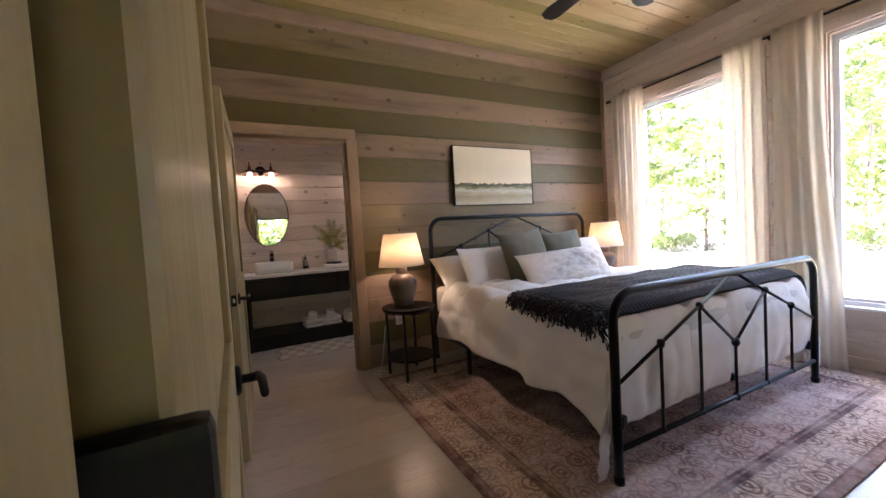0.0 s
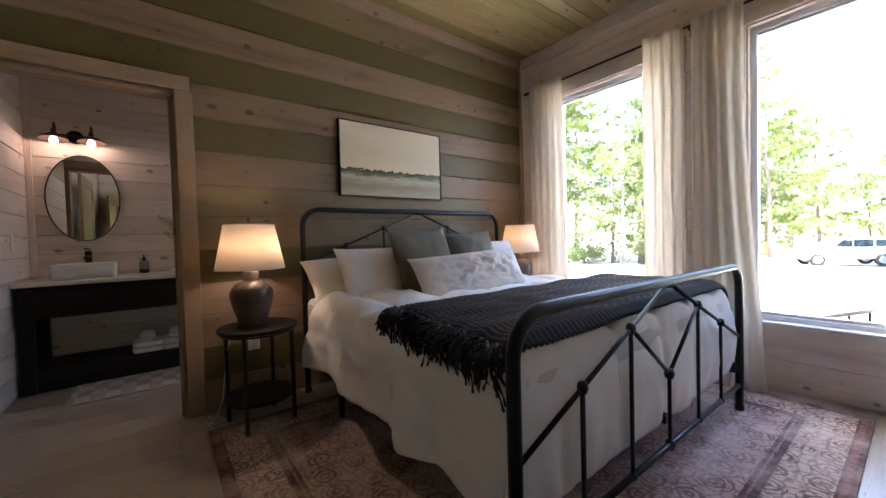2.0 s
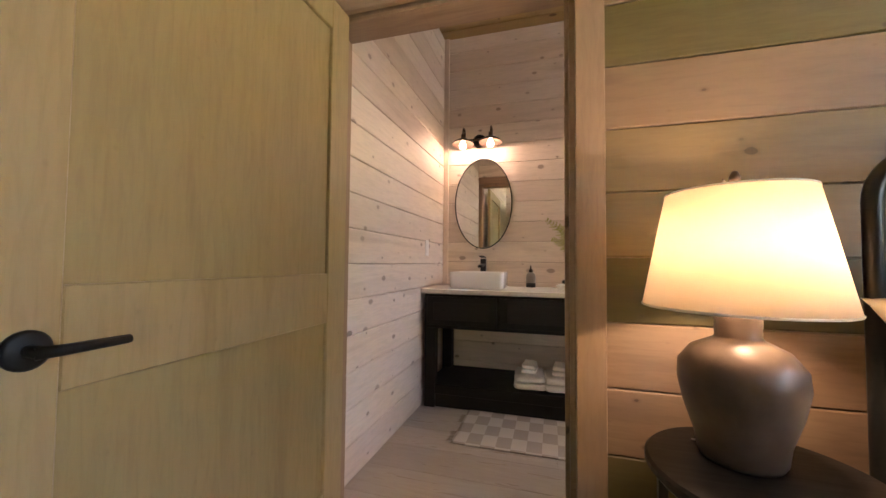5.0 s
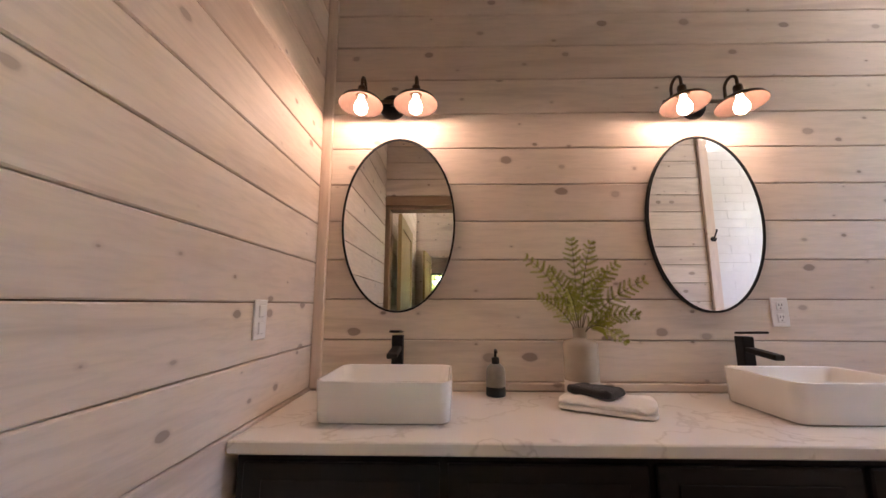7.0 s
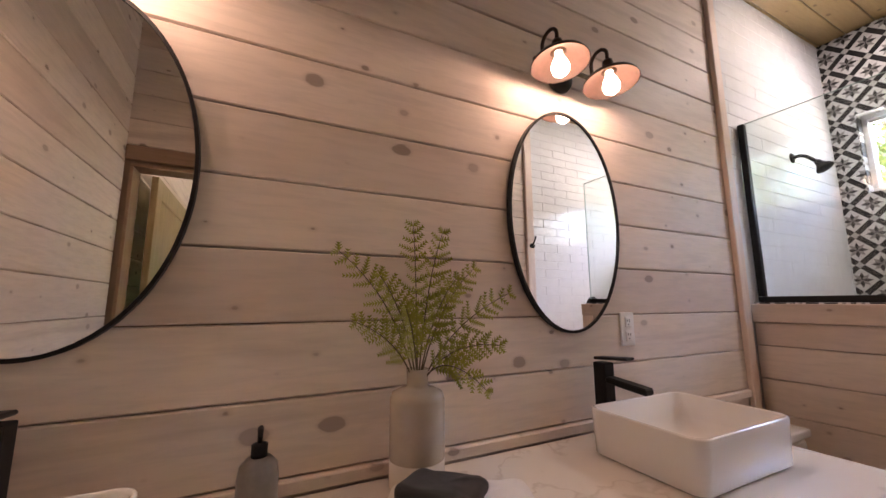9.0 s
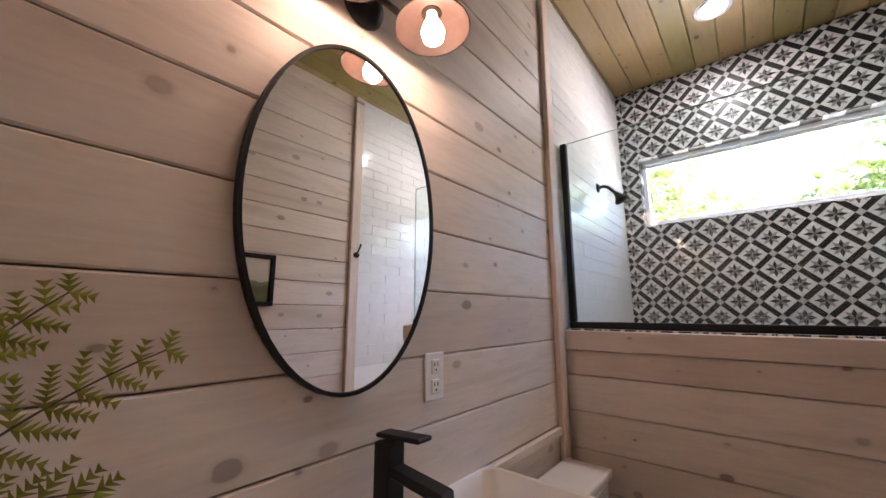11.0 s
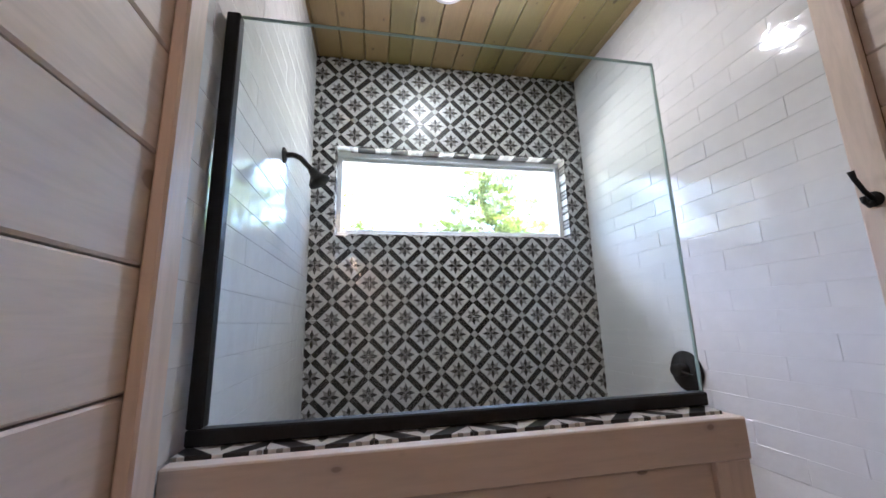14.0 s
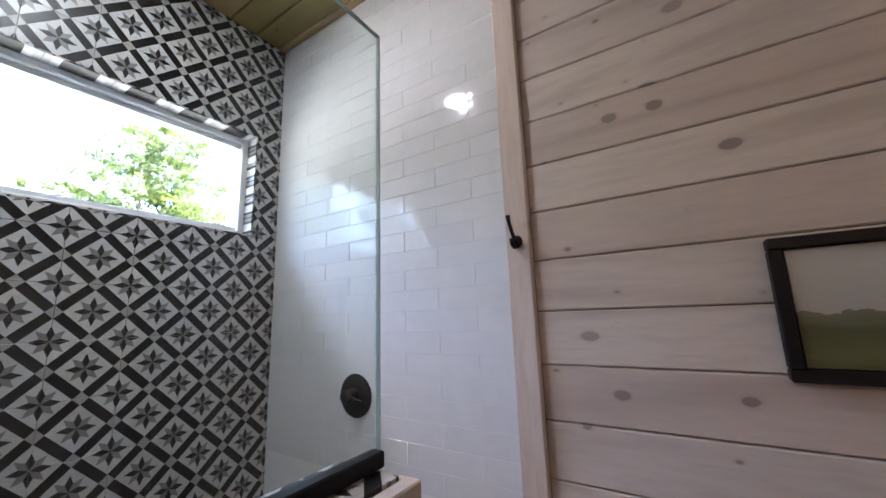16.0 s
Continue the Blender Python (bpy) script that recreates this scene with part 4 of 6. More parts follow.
def outlet(name, m, label, switch=False):
    """A plate about 12 cm high; m puts its back on the wall, its face to local -y."""
    o = new(name)
    o.matrix_world = m
    tagged(o, label, "light switch" if switch else "socket", "", "")

    def local(n_, bm, material, parent):
        me = bpy.data.meshes.new(n_)
        bm.to_mesh(me)
        bm.free()
        me.materials.append(material)
        p = new(n_, me)
        p.parent = parent
        return p

    local("plate", B(-0.037, 0.037, -0.006, 0, -0.06, 0.06, bevel=0.003), WHITE_PLASTIC, o)
    dark = MATTE_BLACK
    for z in (-0.025, 0.025):
        f = local("rocker" if switch else "socket_face", B(-0.016, 0.016, -0.010, -0.005, z - 0.019, z + 0.019, bevel=0.003), WHITE_PLASTIC, o)
        if not switch:
            for x in (-0.006, 0.006):
                local("slot", B(x - 0.0012, x + 0.0012, -0.0106, -0.009, z + 0.001, z + 0.010), dark, f)
            local("slot", B(-0.002, 0.002, -0.0106, -0.009, z - 0.011, z - 0.006), dark, f)
    return o


outlet("wall_outlet", pose(1.42, FEATURE - 0.001, 0.42), "white wall outlet behind the nightstand")
plug = thing("plug", (1.42, FEATURE - 0.03, 0.4), "white plug in the wall outlet", "plug")
part("plug_body", B(1.405, 1.435, FEATURE - 0.045, FEATURE - 0.011, 0.43, 0.46, bevel=0.005), WHITE_PLASTIC, plug)


# ---- painting over the bed ----
def landscape(name, sky_, land, line, u_axis, half_w, half_h):
    """A hazy landscape: pale sky, dark tree line, washed fields; painted in brush strokes."""
    m = mat(name, rough=0.55)
    n = Net(m)
    tc = n.node("ShaderNodeTexCoord")
    sp = n.node("ShaderNodeSeparateXYZ")
    n.link(tc.outputs["Object"], sp.inputs[0])
    mp = n.node("ShaderNodeMapping")
    mp.inputs["Scale"].default_value = (2.0, 2.0, 9.0)
    n.link(tc.outputs["Object"], mp.inputs["Vector"])
    rough_ = n.noise(mp.outputs[0], 3.0, 6, 0.65)
    fine = n.noise(tc.outputs["Object"], 14, 5, 0.7)
    h = n.math("DIVIDE", sp.outputs["Z"], 2 * half_h)           # -0.5 to 0.5
    h = n.math("ADD", h, 0.5)
    tree = n.math("ADD", line, n.math("MULTIPLY", n.math("SUBTRACT", fine, 0.45), 0.16))
    c = n.ramp(n.math("ADD", h, n.math("MULTIPLY", n.math("SUBTRACT", rough_, 0.5), 0.22)), land)
    above = n.math("GREATER_THAN", h, tree)
    c = n.mix(above, c, n.ramp(n.math("ADD", h, n.math("MULTIPLY", n.math("SUBTRACT", rough_, 0.5), 0.1)), sky_))
    n.base(c)
    n.bump(fine, 0.25, 0.002)
    return m


ART1 = landscape("painting_field", [(0.3, (0.70, 0.58, 0.38)), (0.6, (0.60, 0.51, 0.35)), (1.0, (0.64, 0.56, 0.42))],
                 [(0.0, (0.40, 0.35, 0.24)), (0.14, (0.28, 0.235, 0.13)), (0.24, (0.46, 0.42, 0.31)), (0.30, (0.15, 0.135, 0.05)), (0.34, (0.045, 0.045, 0.018))], 0.36, "x", 0.48, 0.29)
pic = thing("painting", (2.574, FEATURE - 0.03, 1.771), "landscape canvas of a pale sky over a dark tree line", "painting")
part("canvas", B(2.081, 3.067, FEATURE - 0.040, FEATURE - 0.0035, 1.474, 2.068, bevel=0.004), ART1, pic)
for a in ((2.074, 3.074, 1.467, 1.473), (2.074, 3.074, 2.069, 2.075)):
    part("frame", B(a[0], a[1], FEATURE - 0.043, FEATURE - 0.003, a[2], a[3]), DARK_WOOD, pic)
for a in ((2.074, 2.080), (3.068, 3.074)):
    part("frame", B(a[0], a[1], FEATURE - 0.043, FEATURE - 0.003, 1.4735, 2.0685), DARK_WOOD, pic)

# ---- curtains and rods ----
rod = thing("curtain_rod", (4.19, 1.6, 2.66), "thin black curtain rod on wall brackets", "curtain rod")
part("rod", T([(4.19, -0.1, 2.665), (4.19, 3.11, 2.665)], 0.0095, 10), MATTE_BLACK, rod, "", True)
part("finial", T([(4.19, 3.11, 2.665), (4.19, 3.15, 2.665)], 0.016, 12), MATTE_BLACK, rod, "", True)
for y in (3.085, 1.555, 0.02):
    part("bracket", T([(4.19, y, 2.665), (4.19, y, 2.65), (4.27, y, 2.65)], 0.007, 8), MATTE_BLACK, rod)
    part("bracket_plate", B(4.265, 4.2895 - 0.0005, y - 0.015, y + 0.015, 2.61, 2.69, bevel=0.002), MATTE_BLACK, rod)


def curtain(y0, y1, flare0, flare1, seed, pool=0.0):
    """A panel gathered on the rod from y0 to y1; its hem shifts by flare0 and flare1."""
    folds = max(3, int((y1 - y0) / 0.075))

    def place(u, v):
        top = 1 - v
        a, b = y0 + flare0 * v * v, y1 + flare1 * v * v
        wob = 0.02 * n3(u * 5, v * 2, seed)
        y = a + (b - a) * u + wob * v
        amp = 0.034 * (0.55 + 0.45 * v) * (0.7 + 0.6 * n3(u * 3, seed, 1))
        x = 4.165 - pool * max(0, v - 0.82) * 2 * (1 if flare0 < 0 else 0.4) + amp * math.sin(2 * math.pi * folds * u + 1.2 * n3(u * 4, v * 1.5, seed + 3)) + 0.01 * n3(u * 9, v * 4, seed)
        z = 2.70 - v * 2.685
        return (x, y, max(z, 0.012))

    ob = solo("curtain", grid(folds * 9, 46, place), CURTAIN, (4.17, (y0 + y1) / 2, 0.012), "floor-length cream linen curtain gathered on the rod", "curtain", "curtains", smooth=True)
    thicken(ob, 0.002)
    return ob


curtain(2.66, 3.06, -0.05, 0.0, 1)
curtain(1.585, 1.885, 0.0, 0.0, 2)
curtain(1.215, 1.53, -0.14, 0.0, 3, 0.3)
curtain(-0.04, 0.46, 0.0, 0.10, 4, 0.2)


# ---- dresser ----
DRESSER_TOP = pine("washed_dresser_top", [(0.27, 0.22, 0.18), (0.30, 0.25, 0.205)], (0.16, 0.12, 0.09), knots=0.2, rough=0.35)
DRESSER_SIDE = pine("brown_dresser_wood", [(0.11, 0.068, 0.042), (0.13, 0.08, 0.05)], (0.06, 0.035, 0.02), axis="z", knots=0.2)
dr = thing("dresser", (2.6, 0.06, 0.0), "long dresser with a pale washed top and dark drawer pulls", "dresser")
X0, X1, YF = 1.64, 3.66, 0.265
part("top", B(X0 - 0.035, X1 + 0.035, SOUTH + 0.004, YF + 0.035, 0.825, 0.855, bevel=0.004), DRESSER_TOP, dr, "pale washed top")
part("cornice", B(X0 - 0.018, X1 + 0.018, SOUTH + 0.006, YF + 0.018, 0.795, 0.8245, bevel=0.01), DRESSER_SIDE, dr)
part("body", B(X0, X1, SOUTH + 0.008, YF - 0.02, 0.08, 0.7945, bevel=0.003), DRESSER_SIDE, dr)
for x in (X0 + 0.03, X1 - 0.07):
    for y in (SOUTH + 0.03, YF - 0.08):
        part("leg", B(x, x + 0.04, y, y + 0.04, 0.001, 0.08, bevel=0.004), DRESSER_SIDE, dr)
for r_, (z0, z1) in enumerate(((0.10, 0.31), (0.33, 0.54), (0.56, 0.77))):
    for k in range(3):
        a = X0 + 0.02 + k * (X1 - X0 - 0.04) / 3
        b = a + (X1 - X0 - 0.04) / 3 - 0.02
        f = part("drawer", B(a + 0.01, b, YF - 0.0195, YF, z0, z1, bevel=0.005), DRESSER_TOP, dr)
        for p in (0.25, 0.75):
            xx = a + (b - a) * p
            part("pull", T(arc((xx, YF + 0.002, (z0 + z1) / 2), (1, 0, 0), (0, 0.55, -0.45), 0.03, 0, 180, 8), 0.0045, 6), MATTE_BLACK, f, "black drawer pull", True)
tray = thing("black_dish", (2.05, 0.05, 0.856), "small black dish on the dresser", "dish")
part("bowl", turned([(0, 0.0), (0.05, 0.0), (0.09, 0.022), (0.093, 0.026), (0.085, 0.024), (0.05, 0.007), (0, 0.006)], (2.12, 0.14, 0.856), 28), MATTE_BLACK, tray, "", True)

# ---- ceiling fan ----
fan = thing("ceiling_fan", (2.45, 1.62, CEIL), "dark ceiling fan with wooden blades, at rest", "ceiling fan")
part("canopy", turned([(0.07, 0), (0.07, -0.03), (0.03, -0.06), (0, -0.06)], (2.45, 1.62, CEIL - 0.001), 24), MATTE_BLACK, fan, "", True)
part("rod", T([(2.45, 1.62, CEIL - 0.05), (2.45, 1.62, CEIL - 0.22)], 0.012, 10), MATTE_BLACK, fan)
part("motor", turned([(0, -0.2), (0.06, -0.2), (0.1, -0.23), (0.1, -0.29), (0.06, -0.33), (0, -0.335)], (2.45, 1.62, CEIL), 28), MATTE_BLACK, fan, "", True)
for k in range(5):
    bl = bmesh.new()
    v = [(0.12, -0.035), (0.2, -0.05), (0.55, -0.07), (0.62, -0.055), (0.64, 0), (0.62, 0.055), (0.55, 0.07), (0.2, 0.05), (0.12, 0.035)]
    lo, hi = [bl.verts.new((x, y, -0.004)) for x, y in v], [bl.verts.new((x, y, 0.004)) for x, y in v]
    bl.faces.new(lo), bl.faces.new(hi)
    for i in range(len(v)):
        bl.faces.new((lo[i], lo[(i + 1) % len(v)], hi[(i + 1) % len(v)], hi[i]))
    turn_mesh(bl, Matrix.Translation((2.45, 1.62, CEIL - 0.27)) @ pose(0, 0, 0, 0, 0, 92 + 72 * k) @ pose(0, 0, 0, 10, 0, 0))
    part("blade", bl, DARK_WOOD, fan)

# ---- bathroom: vanity ----
VX0, VX1, VF, VT = BLEFT + 0.004, 2.20, 4.505, 0.853
van = thing("vanity", (1.1, 4.8, 0.0), "dark stained vanity with drawers and an open lower shelf", "vanity")
part("apron", B(VX0 + 0.02, VX1 - 0.03, VF + 0.025, VAN - 0.003, 0.57, 0.818, bevel=0.003), DARK_WOOD, van)
for k in range(4):
    a = VX0 + 0.045 + k * 0.525
    f = part("drawer", B(a, a + 0.505, VF + 0.006, VF + 0.0245, 0.595, 0.80, bevel=0.004), DARK_WOOD, van)
    part("drawer_panel", B(a + 0.05, a + 0.455, VF + 0.0015, VF + 0.0055, 0.635, 0.76, bevel=0.002), DARK_WOOD, f)
for x in (VX0 + 0.02, VX1 - 0.11):
    for y in (VF + 0.03, VAN - 0.09):
        part("leg", B(x, x + 0.08, y, y + 0.08, 0.001, 0.5695, bevel=0.004), DARK_WOOD, van)
part("shelf", B(VX0 + 0.03, VX1 - 0.04, VF + 0.04, VAN - 0.02, 0.095, 0.165, bevel=0.004), DARK_WOOD, van)
part("plinth", B(VX0 + 0.1, VX1 - 0.11, VF + 0.05, VF + 0.08, 0.002, 0.094, bevel=0.003), DARK_WOOD, van)
solo("countertop", B(VX0, VX1, VF, VAN - 0.0215, 0.819, VT, bevel=0.004), MARBLE, (1.1, 4.8, 0.819), "white marble countertop with grey veins", "countertop")


def basin(x0, x1, y0, y1):
    """A vessel sink: rounded oblong bowl with thin walls and a drain."""
    s = thing("sink", ((x0 + x1) / 2, (y0 + y1) / 2, VT), "white ceramic rectangular vessel sink", "sink", "sinks")
    bm = bmesh.new()

    def ring(inset, z, r):
        pts = []
        for cx, cy, t in ((x1 - inset - r, y1 - inset - r, 0), (x0 + inset + r, y1 - inset - r, 90), (x0 + inset + r, y0 + inset + r, 180), (x1 - inset - r, y0 + inset + r, 270)):
            pts += [bm.verts.new((cx + r * math.cos(radians(t + 15 * k)), cy + r * math.sin(radians(t + 15 * k)), z)) for k in range(7)]
        return pts

    z = VT + 0.001
    rings = [ring(0.012, z, 0.03), ring(0.005, z + 0.006, 0.034), ring(0.003, z + 0.06, 0.035), ring(0.0, z + 0.118, 0.037), ring(0.002, z + 0.122, 0.036), ring(0.006, z + 0.122, 0.034), ring(0.009, z + 0.117, 0.033),
             ring(0.016, z + 0.055, 0.035), ring(0.04, z + 0.022, 0.05), ring(0.12, z + 0.014, 0.05)]
    for a, b in zip(rings, rings[1:]):
        for k in range(len(a)):
            bm.faces.new((a[k], a[(k + 1) % len(a)], b[(k + 1) % len(a)], b[k]))
    bm.faces.new(rings[0]), bm.faces.new(rings[-1])
    part("bowl", bm, CHINA, s, "", True)
    part("drain", turned([(0, 0), (0.03, 0), (0.032, 0.004), (0.02, 0.008), (0, 0.008)], ((x0 + x1) / 2, (y0 + y1) / 2, z + 0.0145), 24), MATTE_BLACK, s, "black drain cap", True)
    return s


basin(0.21, 0.622, 4.632, 4.955)
basin(1.628, 2.04, 4.652, 4.962)


def faucet(x, y):
    f = thing("faucet", (x, y, VT), "tall matte black square faucet beside the sink", "faucet", "faucets")
    z = VT + 0.001
    part("body", B(x - 0.022, x + 0.022, y - 0.022, y + 0.022, z, z + 0.225, bevel=0.004, seg=2), MATTE_BLACK, f)
    part("base_ring", B(x - 0.026, x + 0.026, y - 0.026, y + 0.026, z, z + 0.006, bevel=0.002), MATTE_BLACK, f)
    sp = bmesh.new()
    box(sp, x - 0.019, x + 0.019, y - 0.155, y - 0.02, z + 0.165, z + 0.185, bevel=0.004)
    for v in sp.verts:
        if v.co.y < y - 0.1:
            v.co.z -= 0.012
    part("spout", sp, MATTE_BLACK, f)
    lv = box(bmesh.new(), x - 0.02, x + 0.02, y - 0.10, y + 0.022, z + 0.232, z + 0.241, bevel=0.003)
    for v in lv.verts:
        v.co.z += (y + 0.022 - v.co.y) * 0.08
    part("lever", lv, MATTE_BLACK, f)
    return f


faucet(0.405, 5.02)
faucet(1.775, 5.02)

soap = thing("soap_dispenser", (0.792, 5.0, VT), "grey ceramic soap dispenser with a black pump and base", "soap dispenser")
STONEWARE = speckle("grey_stoneware", (0.19, 0.17, 0.15), (0.25, 0.225, 0.2), 50, 0.35, 0, 0.08)
part("bottle", turned([(0.0365, 0.036), (0.0375, 0.04), (0.0375, 0.085), (0.034, 0.105), (0.022, 0.118), (0.013, 0.12), (0, 0.12)], (0.792, 5.0, VT), 32), STONEWARE, soap, "", True)
part("base_band", turned([(0, 0.001), (0.035, 0.001), (0.0375, 0.004), (0.0375, 0.036), (0, 0.036)], (0.792, 5.0, VT), 32), MATTE_BLACK, soap, "black base band", True)
part("collar", turned([(0, 0.119), (0.015, 0.119), (0.015, 0.142), (0.008, 0.145), (0, 0.145)], (0.792, 5.0, VT), 20), MATTE_BLACK, soap, "", True)
part("pump", T([(0.792, 5.0, VT + 0.14), (0.792, 5.0, VT + 0.165), (0.792, 4.995, VT + 0.172), (0.792, 4.955, VT + 0.168)], [0.005, 0.005, 0.006, 0.004], 8), MATTE_BLACK, soap, "", True)

vase = thing("vase", (1.125, 5.0, VT), "two-tone glazed cream vase holding fern sprigs", "vase")
GLAZE = speckle("cream_glaze", (0.42, 0.36, 0.285), (0.52, 0.46, 0.38), 12, 0.18, 0, 0.04)
part("body", turned([(0.0645, 0.062), (0.0648, 0.19), (0.06, 0.206), (0.045, 0.214), (0.028, 0.217), (0.025, 0.222), (0.026, 0.255), (0.0275, 0.259), (0.022, 0.259), (0.021, 0.222), (0.02, 0.1), (0, 0.1)], (1.125, 5.0, VT), 40, False), GLAZE, vase, "glossy cream glaze", True)
part("bare_base", turned([(0, 0.001), (0.061, 0.001), (0.0645, 0.006), (0.0645, 0.062), (0, 0.062)], (1.125, 5.0, VT), 40), speckle("bisque", (0.66, 0.62, 0.57), (0.72, 0.68, 0.63), 60, 0.85), vase, "unglazed white base", True)


def leafy(name, a, b):
    m = speckle(name, a, b, 60, 0.5, 0, 0.1)
    return m


FERN = leafy("fern_green", (0.17, 0.19, 0.012), (0.36, 0.36, 0.04))
STEMS = mat("fern_stem", (0.10, 0.075, 0.04), 0.6)
fern = thing("fern", (1.125, 5.0, VT + 0.25), "sprigs of feathery green fern in the vase", "plant")
rnd = random.Random(11)
V0 = Vector((1.125, 5.0, VT + 0.20))
sprigs = [(-0.21, -0.03, 0.36), (-0.12, -0.08, 0.30), (-0.02, -0.02, 0.44), (0.05, -0.06, 0.42), (0.10, -0.03, 0.30), (0.25, -0.07, 0.26), (0.20, -0.10, 0.12), (-0.17, -0.07, 0.19), (0.13, -0.16, 0.02), (0.16, -0.02, 0.33), (-0.07, -0.14, 0.22)]
for dx, dy, dz in sprigs:
    tip = V0 + Vector((dx * 0.95, dy * 0.7, dz * 0.92))
    mid = V0 + Vector((dx * 0.25, dy * 0.25, max(0.13, dz * 0.62)))
    path = [V0 * (1 - t) ** 2 + mid * 2 * t * (1 - t) + tip * t * t for t in [i / 14 for i in range(15)]]
    stem = part("stem", T(path, [0.0022 * (1 - 0.6 * i / 14) for i in range(15)], 5), STEMS, fern)
    bm = bmesh.new()
    for i in range(5, 15):
        d = (path[i] - path[i - 1]).normalized()
        side = d.cross(Vector((0.1, -1, 0.2))).normalized()
        for s in (-1, 1):
            for half in (0,):
                base = path[i].lerp(path[i - 1], half)
                ln = 0.046 * math.sin(min(1.0, (15.5 - i - half) / 8) * 1.5) * rnd.uniform(0.65, 1.15) + 0.008
                way = (side * s + d * 0.75 + Vector((0, rnd.uniform(-0.7, 0.3), rnd.uniform(-0.3, 0.1)))).normalized()
                # each pinna: a rib with small paired leaflets
                nleaf = max(3, int(ln / 0.007))
                up = way.cross(Vector((0, -1, 0.15))).normalized()
                for k in range(nleaf):
                    c = base + way * ln * (k + 0.5) / nleaf
                    r = 0.0095 * (1 - 0.75 * k / nleaf) + 0.002
                    for q in (-1, 1):
                        e = c + up * q * r + way * r * 0.8
                        w_ = way * 0.0036
                        nn = Vector((0, -0.0012, 0))
                        a1, a2, a3 = bm.verts.new(c - w_), bm.verts.new(c + w_ + nn), bm.verts.new(e)
                        bm.faces.new((a1, a2, a3))
                a1, a2, a3 = bm.verts.new(base - up * 0.0008), bm.verts.new(base + up * 0.0008), bm.verts.new(base + way * ln)
                bm.faces.new((a1, a2, a3))
    part("frond", bm, FERN, stem)


def cloth_stack(name, cx, cy, z, w, d, layers, hgt, turn, material, label, group=""):
    """Folded cloth: soft rounded layers, each folded over at one edge."""
    s = thing(name, (cx, cy, z), label, "towel", group)
    for k in range(layers):
        hh = hgt / layers
        ww, dd = w / 2 - 0.004 * k, d / 2 - 0.006 * rnd.random()

        def soft(u, v, ww=ww, dd=dd, hh=hh, k=k):
            a, b = 2 * math.pi * u, math.pi * (v - 0.5)
            e = lambda q, p: math.copysign(abs(q) ** p, q)
            x, y, zz = ww * e(math.cos(b), 0.32) * e(math.cos(a), 0.22), dd * e(math.cos(b), 0.32) * e(math.sin(a), 0.22), e(math.sin(b), 0.6)
            zz = k * hh + hh * (0.5 + 0.5 * zz)
            sag = 0.006 * n3(x * 11 + k * 3, y * 11, cx * 5) + 0.003 * n3(x * 40, y * 40, k)
            return (x + 0.004 * n3(y * 22, zz * 40, k + cx), y + 0.004 * n3(x * 22, zz * 40, k + 4), max(0.0006, zz + sag * (0.3 + k + (1 if v > 0.5 else 0))))

        bm = grid(64, 22, soft)
        bmesh.ops.remove_doubles(bm, verts=bm.verts, dist=0.0004)
        turn_mesh(bm, pose(cx, cy, z, 0, 0, turn))
        part("fold", bm, material, s, "", True)
    return s


cloth_stack("hand_towel", 1.15, 4.83, VT + 0.001, 0.20, 0.30, 2, 0.034, 62, TOWEL_W, "folded white hand towel on the countertop")
cloth_stack("washcloth", 1.118, 4.85, VT + 0.039, 0.12, 0.17, 1, 0.03, 42, TOWEL_B, "folded black washcloth on the white towel")
for k, x in enumerate((0.80, 1.01, )):
    cloth_stack("bath_towel", x, 4.72, 0.166, 0.22, 0.26, 2, 0.10, 4, TOWEL_W, "folded white bath towel on the vanity shelf", "shelf towels")
    cloth_stack("face_towel", x + 0.0, 4.72, 0.268, 0.10, 0.16, 2, 0.065, -6, TOWEL_W, "rolled white face towel on a bath towel", "shelf towels")
cloth_stack("bath_towel", 1.30, 4.72, 0.166, 0.24, 0.26, 3, 0.14, 2, TOWEL_W, "folded white bath towel on the vanity shelf", "shelf towels")


# ---- mirrors and sconces ----
def oval_mirror(cx, cz):
    m = thing("oval_mirror", (cx, VAN - 0.01, cz), "oval wall mirror in a thin black metal frame", "mirror", "mirrors")
    rx, rz, y0, y1 = 0.245, 0.384, VAN - 0.022, VAN - 0.003
    n = 72
    bm = bmesh.new()
    f = [bm.verts.new((cx + (rx - 0.006) * math.cos(2 * math.pi * k / n), y0 + 0.004, cz + (rz - 0.006) * math.sin(2 * math.pi * k / n))) for k in range(n)]
    b = [bm.verts.new((v.co.x, y1, v.co.z)) for v in f]
    bm.faces.new(f), bm.faces.new(b)
    for k in range(n):
        bm.faces.new((f[k], f[(k + 1) % n], b[(k + 1) % n], b[k]))
    part("mirror_glass", bm, MIRROR, m, "clear mirror glass")
    fr_ = bmesh.new()
    prof = [(-0.005, y0), (0.003, y0), (0.003, y1), (-0.005, y1)]
    rows = [[fr_.verts.new((cx + (rx + o) * math.cos(2 * math.pi * k / n), y, cz + (rz + o) * math.sin(2 * math.pi * k / n))) for o, y in prof] for k in range(n)]
    for k in range(n):
        a, c = rows[k], rows[(k + 1) % n]
        for j in range(4):
            fr_.faces.new((a[j], a[(j + 1) % 4], c[(j + 1) % 4], c[j]))
    part("frame", fr_, MATTE_BLACK, m)
    return m


oval_mirror(0.390, 1.553)
oval_mirror(1.711, 1.555)


